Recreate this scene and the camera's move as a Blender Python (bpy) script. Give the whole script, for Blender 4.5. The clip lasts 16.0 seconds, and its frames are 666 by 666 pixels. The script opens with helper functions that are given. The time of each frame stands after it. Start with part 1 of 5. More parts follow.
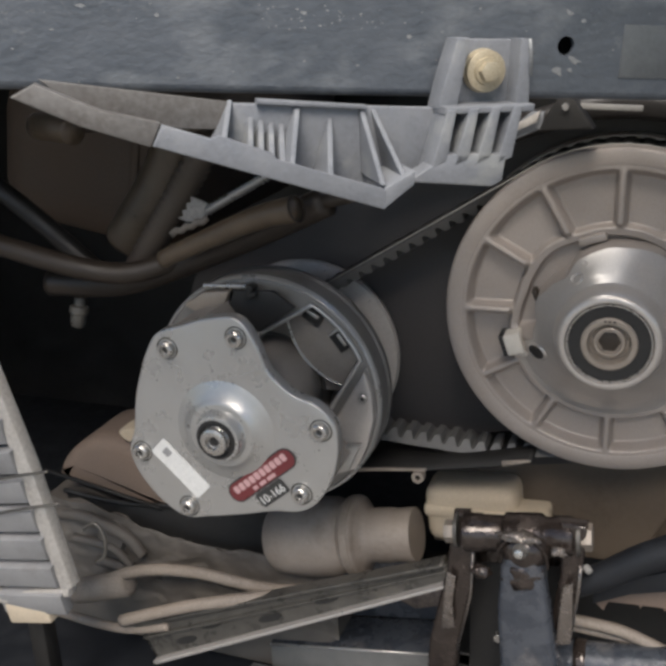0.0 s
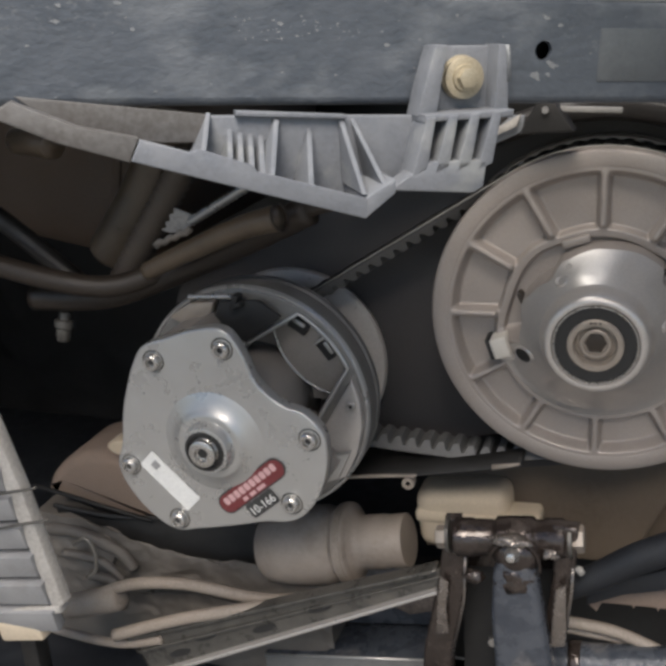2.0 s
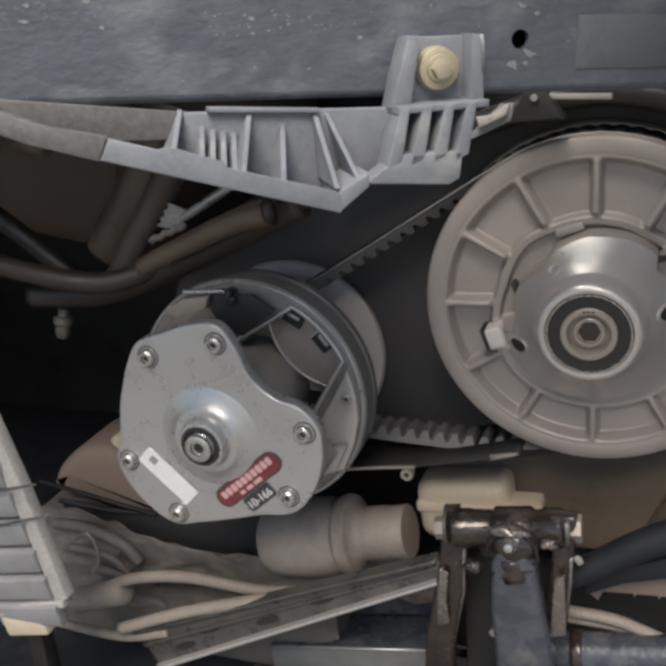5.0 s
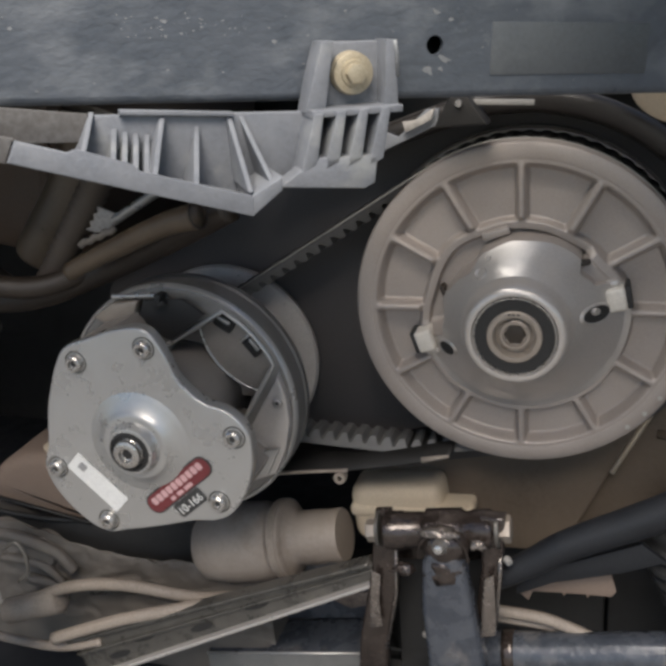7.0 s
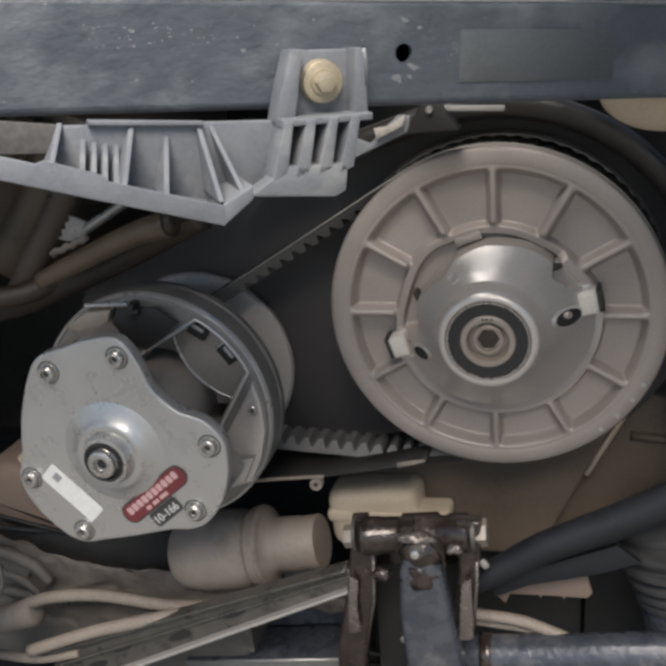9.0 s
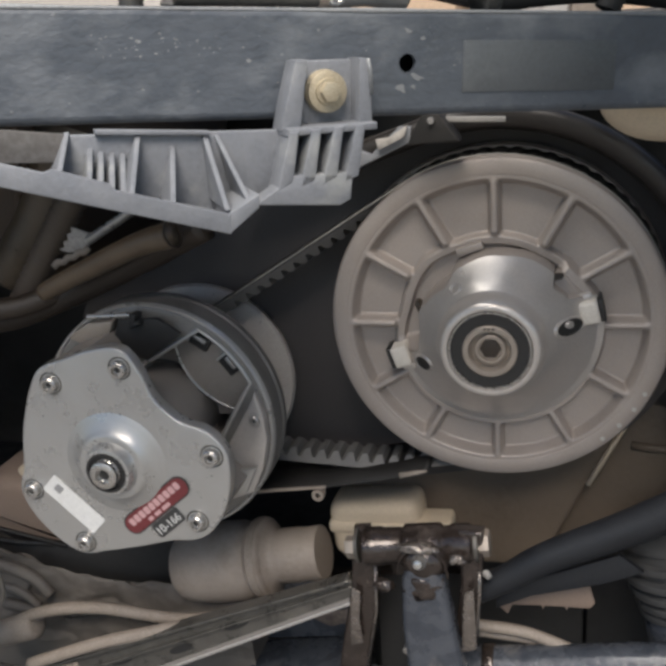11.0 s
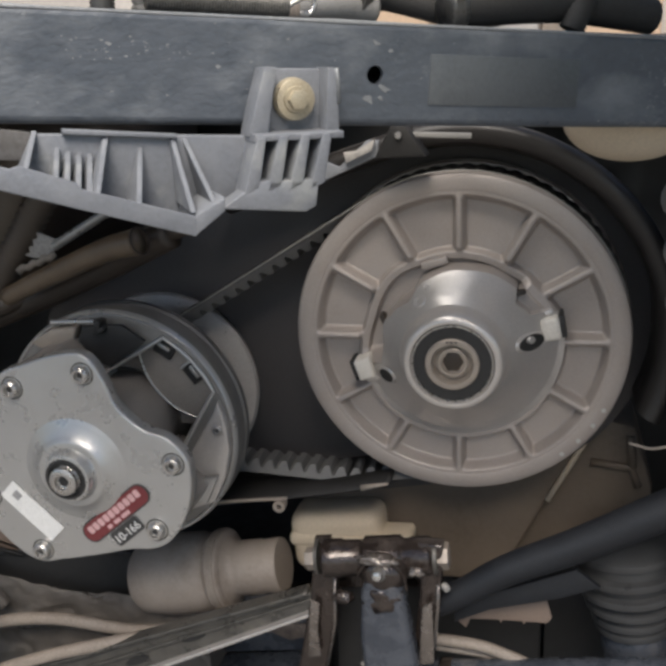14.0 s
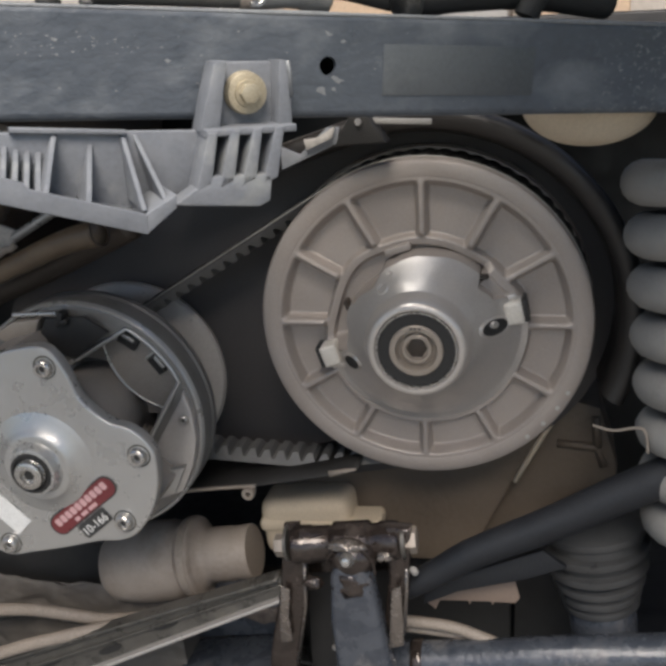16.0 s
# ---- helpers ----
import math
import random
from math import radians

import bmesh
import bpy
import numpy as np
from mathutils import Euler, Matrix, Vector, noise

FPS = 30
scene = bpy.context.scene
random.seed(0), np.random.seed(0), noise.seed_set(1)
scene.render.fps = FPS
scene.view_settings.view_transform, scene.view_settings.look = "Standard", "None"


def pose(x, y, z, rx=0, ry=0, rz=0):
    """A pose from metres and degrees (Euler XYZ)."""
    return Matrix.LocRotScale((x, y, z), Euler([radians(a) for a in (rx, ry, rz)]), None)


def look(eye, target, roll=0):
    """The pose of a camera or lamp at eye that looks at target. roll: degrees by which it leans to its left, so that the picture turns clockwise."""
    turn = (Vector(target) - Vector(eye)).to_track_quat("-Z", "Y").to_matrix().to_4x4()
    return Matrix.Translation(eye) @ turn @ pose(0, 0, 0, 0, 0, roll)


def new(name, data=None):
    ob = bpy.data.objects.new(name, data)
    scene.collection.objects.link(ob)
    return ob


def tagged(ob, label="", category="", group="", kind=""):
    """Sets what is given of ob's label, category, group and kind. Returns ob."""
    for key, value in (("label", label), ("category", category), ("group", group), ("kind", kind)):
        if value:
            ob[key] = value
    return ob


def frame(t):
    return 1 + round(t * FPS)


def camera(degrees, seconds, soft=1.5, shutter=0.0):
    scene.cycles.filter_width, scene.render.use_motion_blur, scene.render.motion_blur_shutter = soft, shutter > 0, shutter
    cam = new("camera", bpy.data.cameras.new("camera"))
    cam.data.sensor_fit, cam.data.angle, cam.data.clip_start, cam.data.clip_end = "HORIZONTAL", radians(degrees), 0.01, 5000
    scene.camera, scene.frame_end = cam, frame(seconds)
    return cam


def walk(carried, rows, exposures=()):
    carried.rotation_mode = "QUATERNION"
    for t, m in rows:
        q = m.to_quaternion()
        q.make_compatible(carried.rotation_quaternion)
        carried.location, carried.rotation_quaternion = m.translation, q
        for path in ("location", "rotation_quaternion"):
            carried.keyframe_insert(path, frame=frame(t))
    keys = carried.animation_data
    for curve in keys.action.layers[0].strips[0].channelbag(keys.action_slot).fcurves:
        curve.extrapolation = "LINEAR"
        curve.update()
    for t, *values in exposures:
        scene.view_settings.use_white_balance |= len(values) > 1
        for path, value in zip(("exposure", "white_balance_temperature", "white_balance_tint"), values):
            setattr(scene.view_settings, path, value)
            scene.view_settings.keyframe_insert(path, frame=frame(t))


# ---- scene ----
cam = camera(39.2, 16.0, soft=3.7)
PATH = [
    (0, (0.042, -0.741, 0.853), (-0.633, 1.012, 0.167), -2.3),
    (0.5, (0.037, -0.742, 0.851), (-0.642, 1.011, 0.169), -2.4),
    (1, (0.042, -0.74, 0.854), (-0.637, 1.013, 0.172), -2.6),
    (1.5, (0.039, -0.742, 0.855), (-0.632, 1.017, 0.178), -3.0),
    (2, (0.043, -0.738, 0.855), (-0.61, 1.027, 0.177), -3.5),
    (2.5, (0.048, -0.737, 0.856), (-0.587, 1.032, 0.173), -3.7),
    (3, (0.052, -0.736, 0.857), (-0.571, 1.035, 0.169), -3.9),
    (3.5, (0.051, -0.737, 0.855), (-0.594, 1.025, 0.163), -4.3),
    (6, (0.071, -0.726, 0.856), (-0.622, 1.017, 0.16), -4.9),
    (6.5, (0.074, -0.726, 0.854), (-0.602, 1.024, 0.162), -4.9),
    (7, (0.078, -0.725, 0.854), (-0.513, 1.055, 0.16), -4.1),
    (7.5, (0.083, -0.723, 0.854), (-0.461, 1.072, 0.158), -4.1),
    (8, (0.072, -0.724, 0.857), (-0.463, 1.07, 0.154), -4.2),
    (8.5, (0.064, -0.733, 0.86), (-0.494, 1.057, 0.163), -4.1),
    (9, (0.08, -0.724, 0.856), (-0.464, 1.073, 0.166), -4.3),
    (11.5, (0.076, -0.731, 0.854), (-0.462, 1.08, 0.199), -4.3),
    (12, (0.084, -0.735, 0.855), (-0.454, 1.079, 0.207), -4.2),
    (12.5, (0.103, -0.727, 0.854), (-0.416, 1.096, 0.213), -4.1),
    (13, (0.096, -0.731, 0.851), (-0.403, 1.099, 0.216), -3.7),
    (13.5, (0.073, -0.731, 0.846), (-0.425, 1.103, 0.222), -2.8),
    (14, (0.08, -0.733, 0.848), (-0.392, 1.107, 0.223), -2.4),
    (14.5, (0.086, -0.732, 0.858), (-0.373, 1.106, 0.218), -2.6),
    (15, (0.089, -0.731, 0.852), (-0.362, 1.11, 0.214), -2.6),
    (15.5, (0.091, -0.727, 0.855), (-0.351, 1.109, 0.198), -2.9),
    (16, (0.09, -0.727, 0.856), (-0.334, 1.107, 0.181), -3.0),
]
walk(cam, [(t, look(eye, target, roll)) for t, eye, target, roll in PATH])

# ---- light ----
world = bpy.data.worlds.new("sky")
scene.world = world
world.use_nodes = True
nt = world.node_tree
sky = nt.nodes.new("ShaderNodeTexSky")
sky.sky_type, sky.sun_disc = "NISHITA", False
SUN_ELEVATION, SUN_AZIMUTH = 50.0, 168.0
sky.sun_elevation, sky.sun_rotation = radians(SUN_ELEVATION), radians(SUN_AZIMUTH)
nt.links.new(sky.outputs[0], nt.nodes["Background"].inputs[0])
nt.nodes["Background"].inputs[1].default_value = 0.105
sun = new("sun", bpy.data.lights.new("sun", "SUN"))
sun.data.energy, sun.data.angle, sun.data.color = 3.05, radians(30), (1.0, 0.9, 0.8)
sun.matrix_world = look((0, 0, 0), (-math.sin(radians(SUN_AZIMUTH)) * math.cos(radians(SUN_ELEVATION)), -math.cos(radians(SUN_AZIMUTH)) * math.cos(radians(SUN_ELEVATION)), -math.sin(radians(SUN_ELEVATION))))
# Added overhead light, source unseen, inferred from the hub highlight; moved to balance brightness.
lamp = new("unseen_overhead_light", bpy.data.lights.new("unseen_overhead_light", "AREA"))
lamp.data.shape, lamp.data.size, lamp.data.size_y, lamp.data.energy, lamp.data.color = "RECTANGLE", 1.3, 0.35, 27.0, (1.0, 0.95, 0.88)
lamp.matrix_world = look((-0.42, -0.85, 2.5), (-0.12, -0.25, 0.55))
scene.view_settings.exposure = 0.13


# ---- materials ----
def material(name, base, second, rough=0.5, metal=0.0, coarse=40.0, fine=400.0, bump=0.1, mix=0.5, dust=None, dust_amount=0.0, spread=0.15, stretch=(1, 1, 1), speck=None):
    """Two scales of colour change, dust in patches, rough spots and fine relief, in metres of the object."""
    m = bpy.data.materials.new(name)
    m.use_nodes = True
    n, l = m.node_tree.nodes, m.node_tree.links
    p = n["Principled BSDF"]
    at = n.new("ShaderNodeTexCoord")
    scaled = n.new("ShaderNodeVectorMath")
    scaled.operation = "MULTIPLY"
    scaled.inputs[1].default_value = stretch
    l.new(at.outputs["Object"], scaled.inputs[0])

    def grain(scale, detail, seed):
        t = n.new("ShaderNodeTexNoise")
        t.noise_dimensions = "4D"
        t.inputs["W"].default_value = seed
        t.inputs["Scale"].default_value, t.inputs["Detail"].default_value, t.inputs["Roughness"].default_value = scale, detail, 0.6
        l.new(scaled.outputs[0], t.inputs["Vector"])
        return t.outputs["Fac"]

    def ramp(fac, lo, hi):
        r = n.new("ShaderNodeMapRange")
        r.inputs["From Min"].default_value, r.inputs["From Max"].default_value = lo, hi
        l.new(fac, r.inputs["Value"])
        return r.outputs[0]

    def blend(fac, a, b):
        x = n.new("ShaderNodeMix")
        x.data_type = "RGBA"
        l.new(fac, x.inputs["Factor"])
        for k, v in ((6, a), (7, b)):
            if isinstance(v, tuple):
                x.inputs[k].default_value = (*v, 1)
            else:
                l.new(v, x.inputs[k])
        return x.outputs[2]

    big, small = grain(coarse, 4, 1.0), grain(fine, 3, 5.0)
    colour = blend(ramp(big, 0.5 - mix / 2, 0.5 + mix / 2), base, second)
    colour = blend(ramp(small, 0.35, 0.9), colour, tuple(min(1.0, c * 1.35 + 0.01) for c in base))
    if dust:
        d = grain(coarse * 0.45, 6, 9.0)
        colour = blend(ramp(d, 0.75 - dust_amount * 0.5, 0.95 - dust_amount * 0.5), colour, dust)
    if speck:
        fleck = n.new("ShaderNodeMath")
        fleck.operation = "MULTIPLY"
        l.new(ramp(grain(speck[1], 2, 21.0), 0.555, 0.69), fleck.inputs[0])
        l.new(ramp(grain(7.0, 3, 36.0), 0.43, 0.62), fleck.inputs[1])
        colour = blend(fleck.outputs[0], colour, speck[0])
    l.new(colour, p.inputs["Base Color"])
    p.inputs["Metallic"].default_value = metal
    r = n.new("ShaderNodeMapRange")
    r.inputs["From Min"].default_value, r.inputs["From Max"].default_value = 0.3, 0.7
    r.inputs["To Min"].default_value, r.inputs["To Max"].default_value = max(0.02, rough - spread), min(1, rough + spread)
    l.new(big, r.inputs["Value"])
    l.new(r.outputs[0], p.inputs["Roughness"])
    if bump:
        b = n.new("ShaderNodeBump")
        b.inputs["Strength"].default_value, b.inputs["Distance"].default_value = bump, 0.001
        l.new(small, b.inputs["Height"])
        l.new(b.outputs[0], p.inputs["Normal"])
    return m


M_FRAME = material("worn_black_frame_paint", (0.066, 0.077, 0.092), (0.1, 0.113, 0.13), 0.42, 0.0, 60, 260, 0.65, 0.35, (0.19, 0.206, 0.22), 0.5, 0.15, (0.6, 0.6, 1), ((0.235, 0.248, 0.253), 400))
M_PLASTIC = material("grey_weathered_plastic", (0.15, 0.16, 0.177), (0.205, 0.215, 0.23), 0.45, 0.0, 75, 420, 0.3, 0.35, (0.31, 0.32, 0.31), 0.42)
M_CAST = material("dusty_cast_aluminium", (0.3, 0.265, 0.24), (0.35, 0.315, 0.29), 0.5, 0.35, 40, 900, 0.12, 0.5, (0.25, 0.21, 0.18), 0.3)
M_DOME = material("polished_cast_aluminium", (0.46, 0.435, 0.41), (0.5, 0.475, 0.45), 0.34, 0.55, 40, 900, 0.0, 0.9, (0.42, 0.385, 0.355), 0.3, 0.06)
M_COVER = material("satin_grey_aluminium", (0.41, 0.41, 0.4), (0.47, 0.47, 0.46), 0.34, 0.6, 50, 1200, 0.02, 0.5)
M_DRUM = material("machined_dark_aluminium", (0.155, 0.149, 0.143), (0.22, 0.213, 0.203), 0.42, 0.35, 35, 800, 0.08, 0.4, (0.1, 0.09, 0.082), 0.4)
M_STEEL = material("zinc_steel", (0.5, 0.49, 0.47), (0.4, 0.39, 0.37), 0.3, 0.85, 150, 1200, 0.08)
M_SHEAVE = material("turned_steel_sheave", (0.46, 0.44, 0.42), (0.4, 0.38, 0.36), 0.4, 0.4, 80, 900, 0.05)
M_CREAM = material("yellow_zinc_washer", (0.42, 0.37, 0.27), (0.34, 0.29, 0.2), 0.45, 0.4, 150, 900, 0.15)
M_RUBBER = material("dusty_black_rubber", (0.025, 0.024, 0.023), (0.04, 0.038, 0.035), 0.75, 0.0, 60, 700, 0.25)
M_BELT = material("belt_rubber", (0.095, 0.094, 0.092), (0.13, 0.128, 0.124), 0.45, 0.0, 80, 700, 0.15, 0.5, None, 0.0, 0.06)
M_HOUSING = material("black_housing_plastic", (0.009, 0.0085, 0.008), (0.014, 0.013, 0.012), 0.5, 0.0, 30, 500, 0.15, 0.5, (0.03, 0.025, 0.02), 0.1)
M_BACKING = material("dusty_black_backing", (0.046, 0.043, 0.044), (0.058, 0.055, 0.056), 0.6, 0.0, 20, 500, 0.15, 0.5, (0.05, 0.046, 0.044), 0.15)
# Black of seals and rubber; also put in for shade in openings and gaps.
M_DARK = material("black_seal_and_shade", (0.012, 0.012, 0.012), (0.02, 0.02, 0.02), 0.6, 0.0, 60, 500, 0.1)
M_TAN = material("muddy_cast_case", (0.47, 0.4, 0.3), (0.56, 0.48, 0.37), 0.75, 0.1, 35, 500, 0.3, 0.5, (0.2, 0.155, 0.11), 0.35)
M_MUD = material("mud_brown_metal", (0.018, 0.0132, 0.0095), (0.036, 0.0265, 0.019), 0.48, 0.0, 30, 300, 0.5, 0.5, (0.06, 0.045, 0.031), 0.15)
M_BOOT = material("dusty_brown_rubber", (0.24, 0.205, 0.175), (0.33, 0.287, 0.247), 0.55, 0.0, 30, 250, 0.5, 0.4, (0.15, 0.116, 0.09), 0.38)
M_OILY = material("oily_black_steel", (0.028, 0.021, 0.018), (0.07, 0.055, 0.048), 0.16, 0.45, 90, 170, 1.0, 0.35, (0.2, 0.168, 0.148), 0.34)
M_GREASE = material("shiny_greasy_steel", (0.16, 0.14, 0.125), (0.3, 0.27, 0.245), 0.22, 0.7, 160, 500, 0.8, 0.5, (0.08, 0.065, 0.055), 0.4)
M_BELLOWS = material("dusty_grey_bellows_rubber", (0.034, 0.035, 0.036), (0.055, 0.056, 0.057), 0.4, 0.0, 50, 400, 0.25, 0.5, (0.1, 0.098, 0.095), 0.3)
M_RAIL = material("scuffed_grey_steel", (0.13, 0.135, 0.135), (0.2, 0.2, 0.195), 0.4, 0.2, 40, 400, 0.4, 0.4, (0.26, 0.235, 0.2), 0.4)
M_STREAK = material("dried_mud_on_steel", (0.2, 0.165, 0.145), (0.05, 0.042, 0.038), 0.45, 0.2, 120, 400, 0.7, 0.25, (0.27, 0.23, 0.2), 0.3)
M_TOWER = material("brown_aluminium", (0.24, 0.218, 0.198), (0.3, 0.275, 0.25), 0.5, 0.2, 60, 600, 0.15)
M_BLUE = material("blue_black_paint", (0.005, 0.0065, 0.0095), (0.011, 0.0135, 0.018), 0.58, 0.0, 40, 400, 0.4, 0.5, (0.04, 0.04, 0.043), 0.2)
M_WHITE = material("dirty_white_plastic", (0.4, 0.385, 0.36), (0.28, 0.262, 0.24), 0.55, 0.0, 25, 300, 0.2, 0.4, (0.2, 0.175, 0.15), 0.35)
M_COIL = material("dusty_spring_paint", (0.2, 0.197, 0.188), (0.28, 0.274, 0.258), 0.6, 0.0, 50, 400, 0.3, 0.5, (0.11, 0.1, 0.088), 0.35)
M_BAR = material("scuffed_black_steel", (0.07, 0.068, 0.062), (0.13, 0.124, 0.112), 0.33, 0.35, 45, 300, 0.6, 0.25, (0.22, 0.2, 0.168), 0.36)
M_CABLE = material("grey_brown_cable", (0.26, 0.225, 0.19), (0.19, 0.16, 0.135), 0.6, 0.0, 60, 500, 0.2)
M_BUTTON = material("white_nylon", (0.55, 0.52, 0.47), (0.48, 0.45, 0.4), 0.5, 0.0, 100, 800, 0.05)
M_LABEL = material("white_paper_label", (0.7, 0.7, 0.68), (0.62, 0.62, 0.6), 0.5, 0.0, 120, 900, 0.03)
M_RED = material("red_label", (0.13, 0.022, 0.026), (0.17, 0.034, 0.036), 0.4, 0.0, 120, 900, 0.03)
M_INK = material("black_ink", (0.03, 0.03, 0.03), (0.05, 0.05, 0.05), 0.5, 0.0, 120, 900, 0.0)
M_SUMP = material("muddy_grey_casting", (0.11, 0.1, 0.09), (0.19, 0.172, 0.15), 0.6, 0.2, 40, 300, 0.6, 0.5, (0.3, 0.27, 0.23), 0.3)
M_CASEBROWN = material("pinkish_brown_dust", (0.17, 0.127, 0.1), (0.22, 0.168, 0.135), 0.75, 0.0, 30, 400, 0.2, 0.5, (0.19, 0.14, 0.105), 0.3)
M_TANTUBE = material("tan_mud_film", (0.058, 0.043, 0.029), (0.12, 0.092, 0.062), 0.42, 0.0, 35, 300, 0.4, 0.4, (0.036, 0.027, 0.019), 0.4)
M_HOSE = material("dark_muddy_hose", (0.07, 0.055, 0.043), (0.11, 0.088, 0.068), 0.7, 0.0, 50, 500, 0.3)
M_TANK = material("dark_brown_tank", (0.06, 0.04, 0.026), (0.085, 0.059, 0.04), 0.7, 0.0, 15, 300, 0.3, 0.5, (0.07, 0.052, 0.036), 0.2)
M_LOUVER = material("grey_louver_plastic", (0.2, 0.203, 0.208), (0.29, 0.29, 0.29), 0.5, 0.0, 22, 300, 0.2, 0.4, (0.13, 0.12, 0.11), 0.4)
M_CHIP = material("bare_scuffed_metal", (0.25, 0.26, 0.265), (0.17, 0.18, 0.185), 0.5, 0.2, 200, 900, 0.1)
# Gear case mud again, darker than M_TAN: shade below the pulley is mixed in.
M_CASE = material("shaded_muddy_case", (0.095, 0.075, 0.056), (0.15, 0.118, 0.088), 0.65, 0.1, 22, 200, 0.5, 0.4, (0.07, 0.054, 0.041), 0.35)
M_HUB = material("dirty_hub_steel", (0.27, 0.235, 0.2), (0.34, 0.3, 0.26), 0.45, 0.4, 120, 900, 0.12)
M_RIM = material("dusty_black_rim", (0.016, 0.0145, 0.0135), (0.026, 0.023, 0.021), 0.42, 0.0, 40, 400, 0.15, 0.5, (0.045, 0.037, 0.032), 0.25)
M_YOKE = material("worn_blue_black_paint", (0.036, 0.043, 0.056), (0.08, 0.089, 0.105), 0.27, 0.1, 50, 200, 0.7, 0.25, (0.2, 0.19, 0.185), 0.4)
M_GROUND = material("dusty_concrete", (0.2, 0.19, 0.175), (0.26, 0.245, 0.225), 0.85, 0.0, 2, 60, 0.3, 0.5, (0.15, 0.14, 0.125), 0.3)

for glossy, amount in ((M_OILY, 0.5), (M_YOKE, 0.3), (M_GREASE, 0.5)):
    shader = glossy.node_tree.nodes["Principled BSDF"]
    shader.inputs["Coat Weight"].default_value, shader.inputs["Coat Roughness"].default_value = amount, 0.09


# ---- builders ----
def thing(name, at, label, category, group=""):
    ob = new(name)
    ob.location = at
    ob.empty_display_size = 0.02
    return tagged(ob, label, category, group)


def part(name, bm, mat, parent, label=""):
    """One mesh under a thing or a part; the bmesh is given in world coordinates."""
    base = parent
    while base.parent:
        base = base.parent
    bmesh.ops.translate(bm, verts=bm.verts, vec=-Vector(base.location))
    bmesh.ops.recalc_face_normals(bm, faces=bm.faces)
    me = bpy.data.meshes.new(name)
    bm.to_mesh(me)
    bm.free()
    me.materials.append(mat)
    ob = new(name, me)
    ob.parent = parent
    if label:
        ob["label"] = label
    return ob


def solo(name, bm, mat, at, label, category, kind="", group=""):
    """A thing of one mesh, with its origin at a place."""
    bmesh.ops.translate(bm, verts=bm.verts, vec=-Vector(at))
    bmesh.ops.recalc_face_normals(bm, faces=bm.faces)
    me = bpy.data.meshes.new(name)
    bm.to_mesh(me)
    bm.free()
    me.materials.append(mat)
    ob = new(name, me)
    ob.location = at
    return tagged(ob, label, category, group, kind)


def smooth(bm, angle=35):
    for f in bm.faces:
        f.smooth = True
    for e in bm.edges:
        if len(e.link_faces) == 2 and e.calc_face_angle(0) > radians(angle):
            e.smooth = False
    return bm


def box(size, m=Matrix(), bevel=0.001, segments=2):
    bm = bmesh.new()
    bmesh.ops.create_cube(bm, size=1, matrix=Matrix.Diagonal((*size, 1)))
    if bevel:
        bmesh.ops.bevel(bm, geom=bm.edges[:], offset=bevel, segments=segments, profile=0.5, affect="EDGES")
    bmesh.ops.transform(bm, verts=bm.verts, matrix=m)
    return smooth(bm)


def prism(outline, depth, m=Matrix(), bevel=0.0, segments=2):
    """A polygon in the local x and z, drawn out along local y from 0 to depth."""
    bm = bmesh.new()
    a = [bm.verts.new((x, 0, z)) for x, z in outline]
    f = bm.faces.new(a)
    out = bmesh.ops.extrude_face_region(bm, geom=[f])
    bmesh.ops.translate(bm, verts=[v for v in out["geom"] if isinstance(v, bmesh.types.BMVert)], vec=(0, depth, 0))
    if bevel:
        rim = [e for e in bm.edges if abs(e.verts[0].co.y - e.verts[1].co.y) < 1e-6]
        bmesh.ops.bevel(bm, geom=rim, offset=bevel, segments=segments, profile=0.5, affect="EDGES")
    bmesh.ops.transform(bm, verts=bm.verts, matrix=m)
    return smooth(bm)


def lathe(profile, m=Matrix(), n=64, closed=False, skip=None):
    """Turns (radius, y) round the local y axis. skip(radius, degrees) leaves faces out."""
    bm = bmesh.new()
    rings = []
    for r, y in profile:
        if r < 1e-6:
            rings.append([bm.verts.new((0, y, 0))])
        else:
            rings.append([bm.verts.new((r * math.cos(2 * math.pi * i / n), y, r * math.sin(2 * math.pi * i / n))) for i in range(n)])
    pairs = list(zip(range(len(profile) - 1), range(1, len(profile)))) + ([(len(profile) - 1, 0)] if closed else [])
    for a, b in pairs:
        for i in range(n):
            if skip and skip((profile[a][0] + profile[b][0]) / 2, 360 * (i + 0.5) / n):
                continue
            j = (i + 1) % n
            ring = [*dict.fromkeys((rings[a][i % len(rings[a])], rings[a][j % len(rings[a])], rings[b][j % len(rings[b])], rings[b][i % len(rings[b])]))]
            if len(ring) > 2:
                bm.faces.new(ring)
    bmesh.ops.transform(bm, verts=bm.verts, matrix=m)
    return smooth(bm)


def spline(points, steps=8, closed=False):
    """A smooth line through a few control points."""
    p = [Vector(q) for q in points]
    n, out = len(p), []
    for i in range(n if closed else n - 1):
        a, b, c, d = (p[(i + k) % n] if closed else p[min(max(i + k, 0), n - 1)] for k in (-1, 0, 1, 2))
        for s in range(steps):
            t = s / steps
            out.append(0.5 * (2 * b + (c - a) * t + (2 * a - 5 * b + 4 * c - d) * t * t + (3 * b - a - 3 * c + d) * t ** 3))
    return out if closed else out + [p[-1]]


